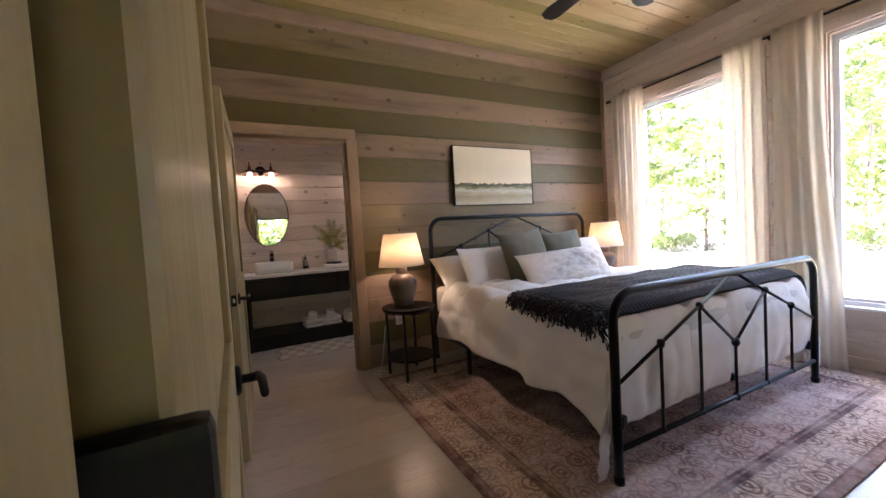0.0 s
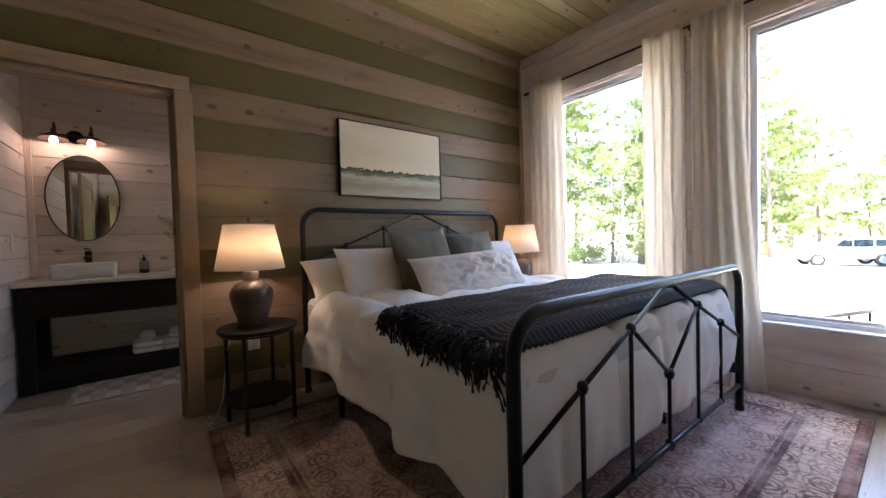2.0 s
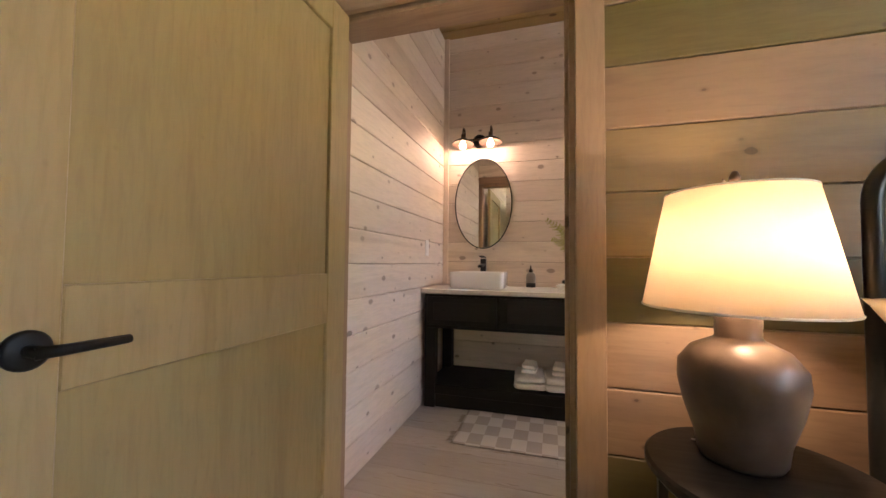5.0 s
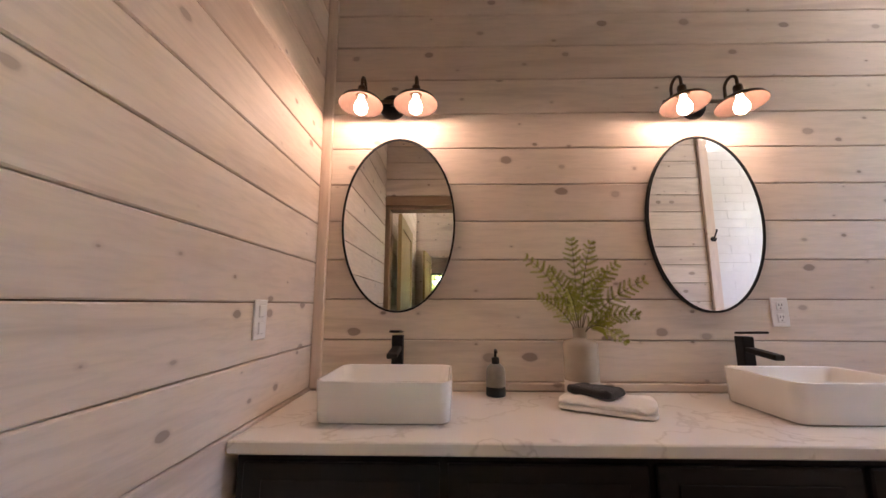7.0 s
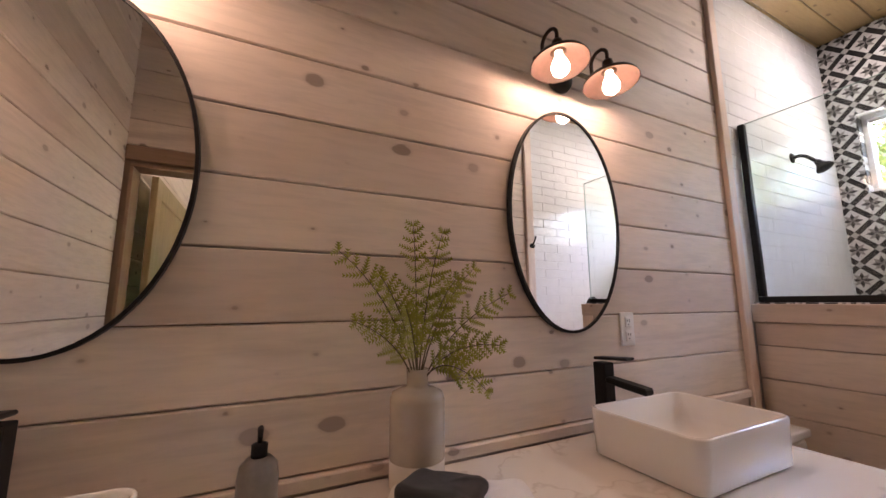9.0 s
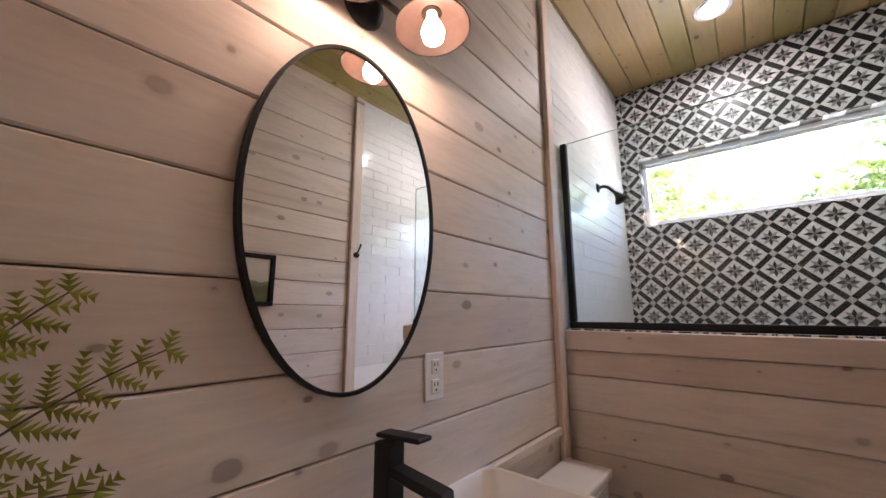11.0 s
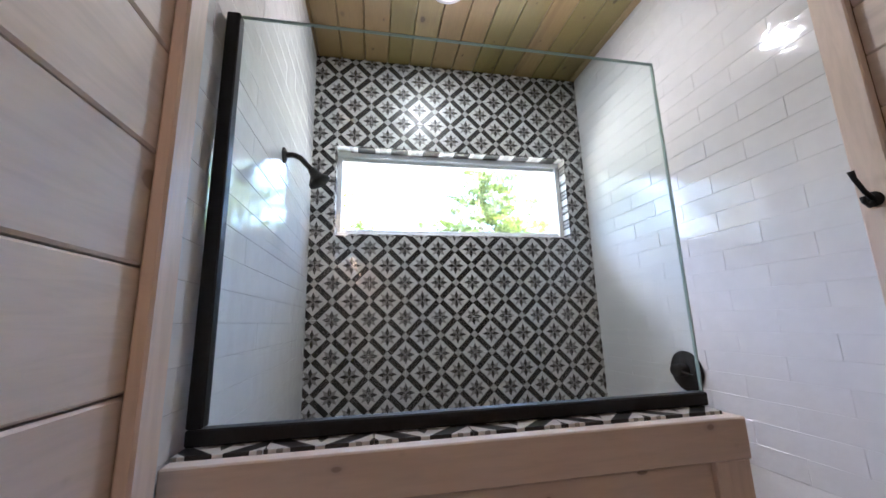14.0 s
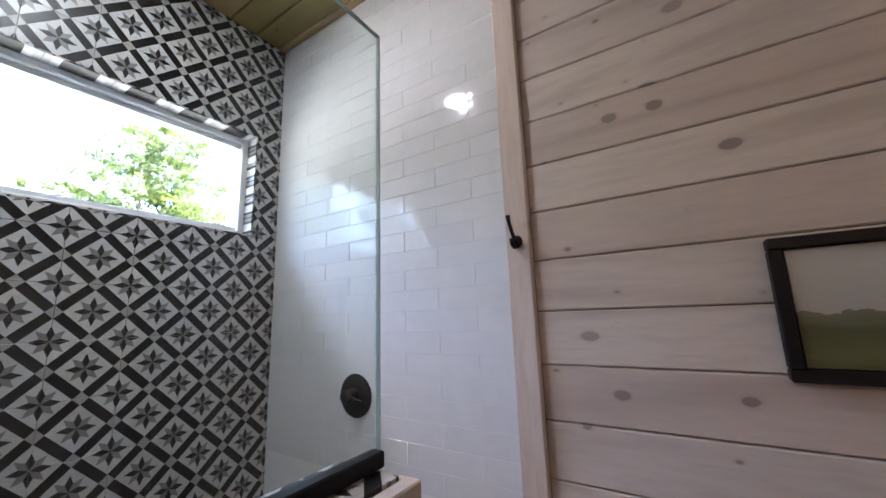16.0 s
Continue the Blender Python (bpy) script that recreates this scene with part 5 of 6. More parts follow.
def sconce(cx, z):
    s = thing("wall_sconce", (cx, VAN - 0.01, z), "bronze two-light wall sconce with saucer shades, lit", "wall lamp", "sconces")
    part("wall_plate", turn_mesh(turned([(0, 0), (0.058, 0), (0.06, 0.004), (0.055, 0.018), (0.03, 0.024), (0, 0.025)], (0, 0, 0), 32), Matrix.Translation((cx, VAN - 0.001, z)) @ pose(0, 0, 0, 90, 0, 0)), MATTE_BLACK, s, "", True)
    yb = VAN - 0.055
    part("post", T([(cx, VAN - 0.02, z), (cx, yb, z)], 0.009, 10), MATTE_BLACK, s, "", True)
    part("bar", T([(cx - 0.155, yb, z), (cx + 0.155, yb, z)], 0.0085, 10), BRASS, s, "", True)
    for k in (-1, 1):
        x = cx + 0.117 * k
        yo = VAN - 0.125
        top = z + 0.075
        arm = [(x, yb, z)] + [(x, yb, z + 0.03)] + arc((x, (yb + yo) / 2, z + 0.055), (0, 1, 0), (0, 0, 1), (yb - yo) / 2, 0, 180, 10) + [(x, yo, z + 0.02)]
        part("gooseneck", T(arm, 0.0065, 8), BRASS, s, "", True)
        tilt = Matrix.Translation((x, yo, z + 0.025)) @ pose(0, 0, 0, -5, 0, 0)
        part("socket", turn_mesh(turned([(0, 0.005), (0.016, 0.005), (0.018, -0.005), (0.018, -0.03), (0.026, -0.034), (0.026, -0.04), (0, -0.04)], (0, 0, 0), 22), tilt), BRASS, s, "", True)
        sh = part("shade", turn_mesh(turned([(0.024, -0.036), (0.045, -0.045), (0.085, -0.07), (0.092, -0.082), (0.093, -0.086)], (0, 0, 0), 40, False), tilt), BRASS, s, "bronze saucer shade", True)
        thicken(sh, 0.0015)
        part("inner_lining", turn_mesh(turned([(0.023, -0.0385), (0.044, -0.0475), (0.084, -0.0725), (0.0905, -0.084)], (0, 0, 0), 40, False), tilt), COPPER, sh, "pale copper lining", True)
        bulb = part("bulb", turn_mesh(turned([(0.013, -0.04), (0.014, -0.055), (0.024, -0.075), (0.030, -0.095), (0.026, -0.115), (0.012, -0.127), (0, -0.129)], (0, 0, 0), 24), tilt), BULB, s, "lit clear bulb", True)
        bulb.visible_shadow = False
        p = tilt @ Vector((0, 0, -0.092))
        lamp("sconce_light", "POINT", Matrix.Translation(p), SCONCE_W, (1, 0.68, 0.47), size=0.022)
    return s


SCONCE_W = 0.13
sconce(0.353, 2.10)
sconce(1.713, 2.088)

outlet("wall_outlet", pose(1.985, VAN - 0.001, 1.172), "white wall outlet beside the mirror")
outlet("light_switch", pose(BLEFT + 0.001, 4.63, 1.155, 0, 0, 90), "white rocker light switch on the pine wall", True)

# ---- bath mat ----
mt = mat("woven_mat", (0.5, 0.45, 0.4), 0.95)
mn = Net(mt)
mtc = mn.node("ShaderNodeTexCoord")
msp = mn.node("ShaderNodeSeparateXYZ")
mn.link(mtc.outputs["Object"], msp.inputs[0])
sq = mn.math("MODULO", mn.math("ADD", mn.math("FLOOR", mn.math("DIVIDE", mn.math("ADD", msp.outputs["X"], 5), 0.085)), mn.math("FLOOR", mn.math("DIVIDE", mn.math("ADD", msp.outputs["Y"], 5), 0.13))), 2.0)
th_ = mn.noise(mtc.outputs["Object"], 220, 3)
mn.base(mn.mix(mn.math("MULTIPLY", th_, 0.4), mn.mix(sq, (0.60, 0.54, 0.47), (0.40, 0.34, 0.285)), (0.3, 0.26, 0.22)))
mn.bump(th_, 0.7, 0.003)
mat_ = thing("bath_mat", (0.8, 4.4, 0.001), "woven beige checked bath mat with tasselled ends", "bath mat")
part("weave", B(0.40, 1.30, 4.06, 4.66, 0.001, 0.009, bevel=0.003), mt, mat_)
fr = bmesh.new()
for i in range(50):
    y = 4.065 + i * 0.012
    for x, s in ((0.40, -1), (1.30, 1)):
        tube(fr, [(x, y, 0.006), (x + s * 0.02, y + rnd.uniform(-0.004, 0.004), 0.005), (x + s * rnd.uniform(0.035, 0.05), y + rnd.uniform(-0.01, 0.01), 0.004)], [0.003, 0.003, 0.0015], 5)
tagged(part("tassels", fr, mt, mat_), kind="stuff")

# ---- half wall, shower screen ----
HX0, HX1, HY = 2.905, 3.07, 3.985
hw = wall("wall_half", [(HX0 + 0.02, HX1 - 0.012, HY + 0.02, SHL - 0.012, 0, 1.245)], BACKING, "low pine wall in front of the shower")
part("cap_board", B(HX0 - 0.016, HX0 + 0.018, HY, SHL - 0.012, 1.175, 1.258, bevel=0.003), PINE_WHITE_Y, hw)
part("end_board", B(HX0 - 0.010, HX0 + 0.018, HY, HY + 0.085, 0, 1.174, bevel=0.003), PINE_TRIM_Z, hw)
part("end_cap", B(HX0 - 0.002, HX1, HY, HY + 0.018, 0, 1.257, bevel=0.003), PINE_TRIM_Z, hw)
scr = thing("shower_screen", (2.985, 4.55, 1.265), "frameless glass shower screen in black channels", "shower screen")
g = part("pane", B(2.981, 2.989, 3.994, SHL - 0.012, 1.272, 2.184, bevel=0.001), SHOWER_GLASS, scr, "clear glass")
g.visible_shadow = False
EDGE = mat("glass_edge", (0.38, 0.48, 0.45), 0.15)
part("pane_edge", B(2.9805, 2.9895, 3.9915, 3.9938, 1.292, 2.184), EDGE, scr, "pale green glass edge")
part("pane_edge", B(2.9805, 2.9895, 3.9915, SHL - 0.04, 2.1842, 2.1860), EDGE, scr, "pale green glass edge")
part("channel", B(2.970, 3.000, 3.990, SHL - 0.011, 1.2645, 1.294, bevel=0.003), MATTE_BLACK, scr)
part("channel", B(2.970, 3.000, SHL - 0.04, SHL - 0.011, 1.2945, 2.186, bevel=0.003), MATTE_BLACK, scr)

hook = thing("robe_hook", (2.882, BATH_S + 0.03, 1.77), "black double robe hook on the corner post", "hook")
part("hook_plate", turn_mesh(turned([(0, 0), (0.02, 0), (0.021, 0.004), (0.015, 0.009), (0, 0.01)], (0, 0, 0), 20), Matrix.Translation((2.882, BATH_S + 0.031, 1.763)) @ pose(0, 0, 0, -90, 0, 0)), MATTE_BLACK, hook, "", True)
part("upper_prong", T([(2.882, BATH_S + 0.035, 1.763), (2.882, BATH_S + 0.06, 1.783), (2.882, BATH_S + 0.085, 1.818), (2.882, BATH_S + 0.092, 1.838)], [0.007, 0.006, 0.006, 0.008], 8), MATTE_BLACK, hook, "", True)
part("lower_prong", T([(2.882, BATH_S + 0.035, 1.758), (2.882, BATH_S + 0.055, 1.743), (2.882, BATH_S + 0.07, 1.753), (2.882, BATH_S + 0.072, 1.768)], [0.007, 0.0055, 0.0055, 0.007], 8), MATTE_BLACK, hook, "", True)

vlv = thing("shower_valve", (3.6, BATH_S + 0.02, 1.24), "round black shower valve on the white tiles", "shower valve")
VY = BATH_S + 0.017
part("escutcheon", turn_mesh(turned([(0, 0), (0.083, 0), (0.084, 0.004), (0.078, 0.010), (0, 0.012)], (0, 0, 0), 40), Matrix.Translation((3.6, VY, 1.24)) @ pose(0, 0, 0, -90, 0, 0)), MATTE_BLACK, vlv, "", True)
part("knob", turn_mesh(turned([(0, 0), (0.026, 0), (0.026, 0.05), (0.022, 0.055), (0, 0.055)], (0, 0, 0), 28), Matrix.Translation((3.6, VY + 0.01, 1.245)) @ pose(0, 0, 0, -90, 0, 0)), MATTE_BLACK, vlv, "", True)
part("lever", T([(3.6, VY + 0.05, 1.245), (3.525, VY + 0.052, 1.235)], [0.007, 0.005], 8), MATTE_BLACK, vlv, "", True)

shw = thing("shower_fitting", (3.56, VAN - 0.02, 2.115), "black shower head on a bent wall arm", "shower head")
WY = SHL - 0.004
part("flange", turn_mesh(turned([(0, 0), (0.03, 0), (0.03, 0.004), (0.018, 0.012), (0, 0.012)], (0, 0, 0), 28), Matrix.Translation((3.57, WY, 2.115)) @ pose(0, 0, 0, 90, 0, 0)), MATTE_BLACK, shw, "", True)
part("arm", T([(3.57, WY, 2.115), (3.57, WY - 0.035, 2.118), (3.57, WY - 0.062, 2.107), (3.57, WY - 0.095, 2.07), (3.57, WY - 0.11, 2.053)], 0.0105, 10), MATTE_BLACK, shw, "", True)
part("spray_head", turn_mesh(turned([(0, 0.02), (0.016, 0.018), (0.018, 0.0), (0.028, -0.016), (0.042, -0.034), (0.042, -0.042), (0.036, -0.045), (0, -0.045)], (0, 0, 0), 30), Matrix.Translation((3.57, WY - 0.115, 2.045)) @ pose(0, 0, 0, -32, 0, 0)), MATTE_BLACK, shw, "", True)

cl = thing("recessed_light", (3.63, 4.43, BCEIL), "round white recessed ceiling light, lit", "ceiling light")
part("trim_ring", turned([(0.068, -0.004), (0.07, -0.007), (0.09, -0.004), (0.094, -0.001), (0.066, -0.001)], (3.63, 4.43, BCEIL), 40, False), WHITE_PLASTIC, cl, "", True)
part("diffuser", turned([(0, -0.003), (0.067, -0.003), (0.067, -0.001), (0, -0.001)], (3.63, 4.43, BCEIL), 36), DISC, cl, "lit white diffuser")
lamp("recessed_lamp", "AREA", look((3.63, 4.43, BCEIL - 0.012), (3.63, 4.43, 0)), 0.65, (1, 0.95, 0.87), size=(0.12, 0.12))

ART2 = landscape("painting_hills", [(0.3, (0.44, 0.42, 0.36)), (0.75, (0.52, 0.50, 0.45)), (1.0, (0.40, 0.385, 0.35))],
                 [(0.0, (0.06, 0.065, 0.025)), (0.2, (0.14, 0.14, 0.05)), (0.35, (0.10, 0.105, 0.04)), (0.5, (0.22, 0.21, 0.13))], 0.46, "x", 0.25, 0.17)
pc = thing("framed_picture", (2.05, BATH_S + 0.02, 1.532), "dark framed picture of misty green hills", "picture")
PY = BATH_S + 0.0015
part("canvas", B(1.838, 2.258, PY, PY + 0.022, 1.406, 1.658), ART2, pc)
for a in ((1.808, 2.288, 1.376, 1.402), (1.808, 2.288, 1.662, 1.688)):
    part("frame", B(a[0], a[1], PY, PY + 0.034, a[2], a[3], bevel=0.003), DARK_WOOD, pc)
for a in ((1.808, 1.834), (2.262, 2.288)):
    part("frame", B(a[0], a[1], PY, PY + 0.034, 1.4025, 1.6615, bevel=0.003), DARK_WOOD, pc)

# toilet between the vanity and the half wall
toi = thing("toilet", (2.55, 4.85, 0.0), "white ceramic toilet between vanity and low wall", "toilet")
part("tank", rounded_box(2.34, 2.74, 4.90, 5.065, 0.40, 0.74, 0.03), CHINA, toi)
part("tank_lid", rounded_box(2.33, 2.75, 4.89, 5.066, 0.741, 0.775, 0.012), CHINA, toi)
bw = turned([(0, 0), (0.12, 0), (0.11, 0.1), (0.13, 0.25), (0.185, 0.37), (0.19, 0.385), (0, 0.385)], (0, 0, 0), 32)
part("bowl", turn_mesh(bw, Matrix.Translation((2.54, 4.66, 0.001)) @ Matrix.Diagonal((1, 1.3, 1, 1))), CHINA, toi, "", True)
st = turned([(0, 0.386), (0.19, 0.386), (0.193, 0.395), (0.19, 0.41), (0, 0.412)], (0, 0, 0), 32)
part("seat", turn_mesh(st, Matrix.Translation((2.54, 4.66, 0.001)) @ Matrix.Diagonal((1, 1.28, 1, 1))), CHINA, toi, "", True)

# ---- outside ----
GRAVEL = speckle("pale_sandy_gravel", (0.42, 0.37, 0.30), (0.55, 0.49, 0.41), 6, 0.95, 0, 0.4, 8, 0.02, shuffle=False)


def ground_z(x, y):
    return -0.75 - 0.02 * min(30, max(0, x - 8)) + 0.15 * n3(x * 0.06, y * 0.06, 2)


G = grid(60, 60, lambda u, v: ((lambda x, y: (x, y, ground_z(x, y) if 4.6 < x < 90 and abs(y) < 80 else -0.75))(math.copysign(abs(u * 2 - 1) ** 3 * 900, u - 0.5) + 15, math.copysign(abs(v * 2 - 1) ** 3 * 900, v - 0.5))))
tagged(part("ground", G, GRAVEL, None, "", True), "pale sunlit gravel and sand yard", "ground", "", "structure")

BARK = speckle("pine_bark", (0.13, 0.095, 0.07), (0.24, 0.18, 0.14), 18, 0.95, 0, 0.7, 6, 0.02)
LEAF_A = speckle("foliage_pine", (0.08, 0.11, 0.035), (0.14, 0.17, 0.055), 1.2, 0.6)
LEAF_B = speckle("foliage_bright", (0.10, 0.14, 0.035), (0.19, 0.22, 0.06), 1.2, 0.55)


for leaf in (LEAF_A, LEAF_B):
    lt = leaf.node_tree
    thin, both = lt.nodes.new("ShaderNodeBsdfTranslucent"), lt.nodes.new("ShaderNodeMixShader")
    thin.inputs[0].default_value = (0.20, 0.24, 0.05, 1)
    both.inputs[0].default_value = 0.45
    lt.links.new(lt.nodes["Principled BSDF"].outputs[0], both.inputs[1])
    lt.links.new(thin.outputs[0], both.inputs[2])
    lt.links.new(both.outputs[0], lt.nodes["Material Output"].inputs[0])


def leaf_cloud(bm, c, r, count, size, rnd, squash=0.6):
    """Many small blades round a point, thicker towards the middle."""
    for _ in range(count):
        d = Vector((rnd.gauss(0, 1), rnd.gauss(0, 1), rnd.gauss(0, squash))).normalized() * r * rnd.random() ** 0.5
        p = c + d
        a = Vector((rnd.gauss(0, 1), rnd.gauss(0, 1), rnd.gauss(0, 1))).normalized()
        b = a.orthogonal().normalized()
        s = size * rnd.uniform(0.6, 1.4)
        vs = [bm.verts.new(p + a * s), bm.verts.new(p + b * s * 0.4), bm.verts.new(p - a * s), bm.verts.new(p - b * s * 0.4)]
        bm.faces.new(vs)


def pine_tree(seed, height, foliage, where, spread=1.0, low=0.25, label="tall pine with a thin trunk and airy crown"):
    rnd = random.Random(seed)
    t = thing("tree", (0, 0, 0), label, "tree", "yard trees")
    lean = Vector((rnd.uniform(-0.03, 0.03), rnd.uniform(-0.03, 0.03), 1))
    pts = [lean * (height * k / 10) + Vector((0.12 * n3(k * 0.4, seed), 0.12 * n3(seed, k * 0.4), 0)) for k in range(11)]
    trunk = part("trunk", T(pts, [0.17 * height / 12 * (1 - 0.085 * k) + 0.01 for k in range(11)], 8), BARK, t, "", True)
    limbs, crown = bmesh.new(), bmesh.new()
    n = int(height * 3.2)
    for i in range(n):
        f = low + (0.98 - low) * (i / n) + rnd.uniform(-0.02, 0.02)
        k = min(9, int(f * 10))
        base = pts[k].lerp(pts[k + 1], min(1, max(0, f * 10 - k)))
        a = i * 2.4 + rnd.uniform(-0.4, 0.4)
        ln = spread * (0.9 + 2.3 * math.sin(math.pi * min(1, (1 - f) * 1.25 + 0.08) * 0.62)) * rnd.uniform(0.5, 1.15)
        tip = base + Vector((math.cos(a) * ln, math.sin(a) * ln, ln * rnd.uniform(-0.05, 0.4)))
        mid = base.lerp(tip, 0.5) + Vector((0, 0, 0.08 * ln))
        tube(limbs, [base, mid, tip], [0.035 * (1.1 - f), 0.02 * (1.1 - f) + 0.004, 0.005], 4)
        for q in (0.5, 0.75, 1.0):
            leaf_cloud(crown, base.lerp(tip, q) + Vector((rnd.uniform(-.2, .2), rnd.uniform(-.2, .2), rnd.uniform(0, .2))), 0.5 * spread * rnd.uniform(0.6, 1.2), 40, 0.15, rnd)
    part("limbs", limbs, BARK, t)
    part("crown", crown, foliage, t)
    t.location = where
    return t


kinds = [pine_tree(1, 11, LEAF_A, (30, 9, -0.3)), pine_tree(2, 9, LEAF_B, (27, 5.5, -0.4), 1.15, 0.12), pine_tree(3, 13, LEAF_A, (33, 14, -0.2), 1.0, 0.35), pine_tree(4, 7, LEAF_B, (24, 12, -0.4), 1.3, 0.05)]
rnd = random.Random(21)
for i in range(105):
    a = radians(rnd.uniform(-38, 78))
    d = rnd.uniform(25, 62)
    x, y = 4 + d * math.cos(a), 1 + d * math.sin(a)
    if 24 < x < 44 and 1.0 < y < 6.5:
        continue
    s = rnd.uniform(0.75, 1.35)
    copy_thing(kinds[i % 4], Matrix.Translation((x, y, ground_z(x, y) - 0.05)) @ pose(0, 0, 0, 0, 0, rnd.uniform(0, 360)) @ Matrix.Scale(s, 4))


def shrub(seed, r, where):
    rnd_ = random.Random(seed)
    s = thing("shrub", (0, 0, 0), "loose leafy green shrub at the wood's edge", "shrub", "shrubs")
    bm, st = bmesh.new(), bmesh.new()
    for k in range(16):
        c = Vector((rnd_.gauss(0, r * 0.5), rnd_.gauss(0, r * 0.5), rnd_.uniform(0.2, r * 1.1)))
        tube(st, [(c.x * 0.2, c.y * 0.2, 0), (c.x * 0.6, c.y * 0.6, c.z * 0.6), c], [0.02, 0.014, 0.005], 4)
        leaf_cloud(bm, c, r * 0.42, 90, 0.075, rnd_, 0.8)
    part("stems", st, BARK, s)
    part("leaves", bm, LEAF_B, s)
    s.location = where
    return s


bushes = [shrub(5, 1.1, (26, 9, -0.4)), shrub(6, 1.5, (28, 12, -0.3))]
for i in range(34):
    a = radians(-30 + 105 * i / 34 + rnd.uniform(-2, 2))
    d = rnd.uniform(25, 31) + (6 if abs(a) < 0.2 else 0)
    x, y = 4 + d * math.cos(a), 1 + d * math.sin(a)
    if 24 < x < 44 and 1.0 < y < 6.0:
        continue
    copy_thing(bushes[i % 2], Matrix.Translation((x, y, ground_z(x, y) - 0.05)) @ pose(0, 0, 0, 0, 0, rnd.uniform(0, 360)) @ Matrix.Scale(rnd.uniform(0.7, 1.4), 4))
# greenery close behind the hall's window
for i in range(9):
    copy_thing(bushes[i % 2], Matrix.Translation((-2.2 + 0.7 * i, -6.6 - (i % 3) * 0.7, -0.75 + 0.4 * (i % 2))) @ pose(0, 0, 0, 0, 0, 40 * i) @ Matrix.Scale(2.1, 4))

# parked car
CARP = mat("white_car_paint", (0.75, 0.76, 0.78), 0.2, 0.0, Coat_Weight=1.0)
CARG = mat("dark_car_glass", (0.02, 0.03, 0.04), 0.05)
TYRE = speckle("tyre_rubber", (0.02, 0.02, 0.02), (0.035, 0.035, 0.035), 50, 0.85)
car = thing("parked_car", (0, 0, 0), "white sport utility vehicle parked at the wood's edge", "car")


def extrude_y(profile, y0, y1, bevel=0.05):
    bm = bmesh.new()
    a, b = [bm.verts.new((x, y0, z)) for x, z in profile], [bm.verts.new((x, y1, z)) for x, z in profile]
    bm.faces.new(a), bm.faces.new(b)
    for k in range(len(profile)):
        bm.faces.new((a[k], a[(k + 1) % len(a)], b[(k + 1) % len(a)], b[k]))
    bmesh.ops.recalc_face_normals(bm, faces=bm.faces)
    bmesh.ops.bevel(bm, geom=bm.edges[:], offset=bevel, segments=2, affect="EDGES")
    return bm


part("body", extrude_y([(-2.35, 0.42), (2.35, 0.42), (2.4, 0.75), (2.3, 1.02), (1.15, 1.1), (-2.3, 1.12), (-2.38, 0.8)], -0.93, 0.93), CARP, car)
cab = part("cabin", extrude_y([(-2.25, 1.1), (1.1, 1.08), (0.45, 1.72), (-2.0, 1.74)], -0.82, 0.82, 0.06), CARP, car)
for y in (-0.825, 0.825):
    for a, b in ((-2.05, -1.15), (-1.07, -0.2), (-0.12, 0.7)):
        w = bmesh.new()
        box(w, a, b, y - 0.006, y + 0.006, 1.17, 1.6, bevel=0.002)
        for v in w.verts:
            if v.co.z > 1.4 and v.co.x > 0.3:
                v.co.x -= 0.38
        part("side_window", w, CARG, cab)
for x in (-1.45, 1.5):
    for y in (-0.86, 0.86):
        wh = part("wheel", turn_mesh(turned([(0, -0.12), (0.34, -0.12), (0.38, -0.08), (0.38, 0.08), (0.34, 0.12), (0, 0.12)], (0, 0, 0), 28), Matrix.Translation((x, y, 0.38)) @ pose(0, 0, 0, 90, 0, 0)), TYRE, car)
        part("rim", turn_mesh(turned([(0, -0.13), (0.22, -0.13), (0.24, -0.11), (0.24, 0.11), (0.22, 0.13), (0, 0.13)], (0, 0, 0), 20), Matrix.Translation((x, y, 0.38)) @ pose(0, 0, 0, 90, 0, 0)), mat("rim_alloy_%d_%d" % (x > 0, y > 0), (0.5, 0.5, 0.52), 0.3, 0.9), wh)
for y in (-0.7, 0.7):
    part("headlight", B(2.28, 2.42, y - 0.16, y + 0.16, 0.8, 0.93, bevel=0.03), GLASS, car)
    part("tail_light", B(-2.42, -2.3, y - 0.1, y + 0.1, 0.9, 1.1, bevel=0.03), mat("tail_red_%d" % (y > 0), (0.3, 0.01, 0.01), 0.2), car)
car.matrix_world = Matrix.Translation((35, 3.6, ground_z(35, 3.6) + 0.02)) @ pose(0, 0, 0, 0, 0, 118)

# step rail outside the window
RAILW = speckle("weathered_rail_wood", (0.30, 0.25, 0.2), (0.4, 0.34, 0.28), 20, 0.85)
rl = thing("step_railing", (6.0, 0.2, -0.75), "weathered wooden step railing with thin balusters", "railing")


def rail_z(y):
    return 0.27 + (0.95 - y) * 0.36


tb = bmesh.new()
box(tb, 5.95, 6.05, -1.6, 1.3, -0.02, 0.02, bevel=0.005)
for v in tb.verts:
    v.co.z += rail_z(v.co.y)
part("top_rail", tb, RAILW, rl)
lb = bmesh.new()
box(lb, 5.97, 6.03, -1.6, 1.3, -0.70, -0.66, bevel=0.004)
for v in lb.verts:
    v.co.z += rail_z(v.co.y)
part("lower_rail", lb, RAILW, rl)
for k in range(22):
    y = -1.5 + k * 0.125
    part("baluster", B(5.99, 6.01, y - 0.009, y + 0.009, rail_z(y) - 0.68, rail_z(y) - 0.015), MATTE_BLACK, rl)
for y in (-1.6, 1.3):
    part("post", B(5.95, 6.05, y - 0.05, y + 0.05, -0.95, rail_z(y) - 0.02 + 0.06, bevel=0.005), RAILW, rl)

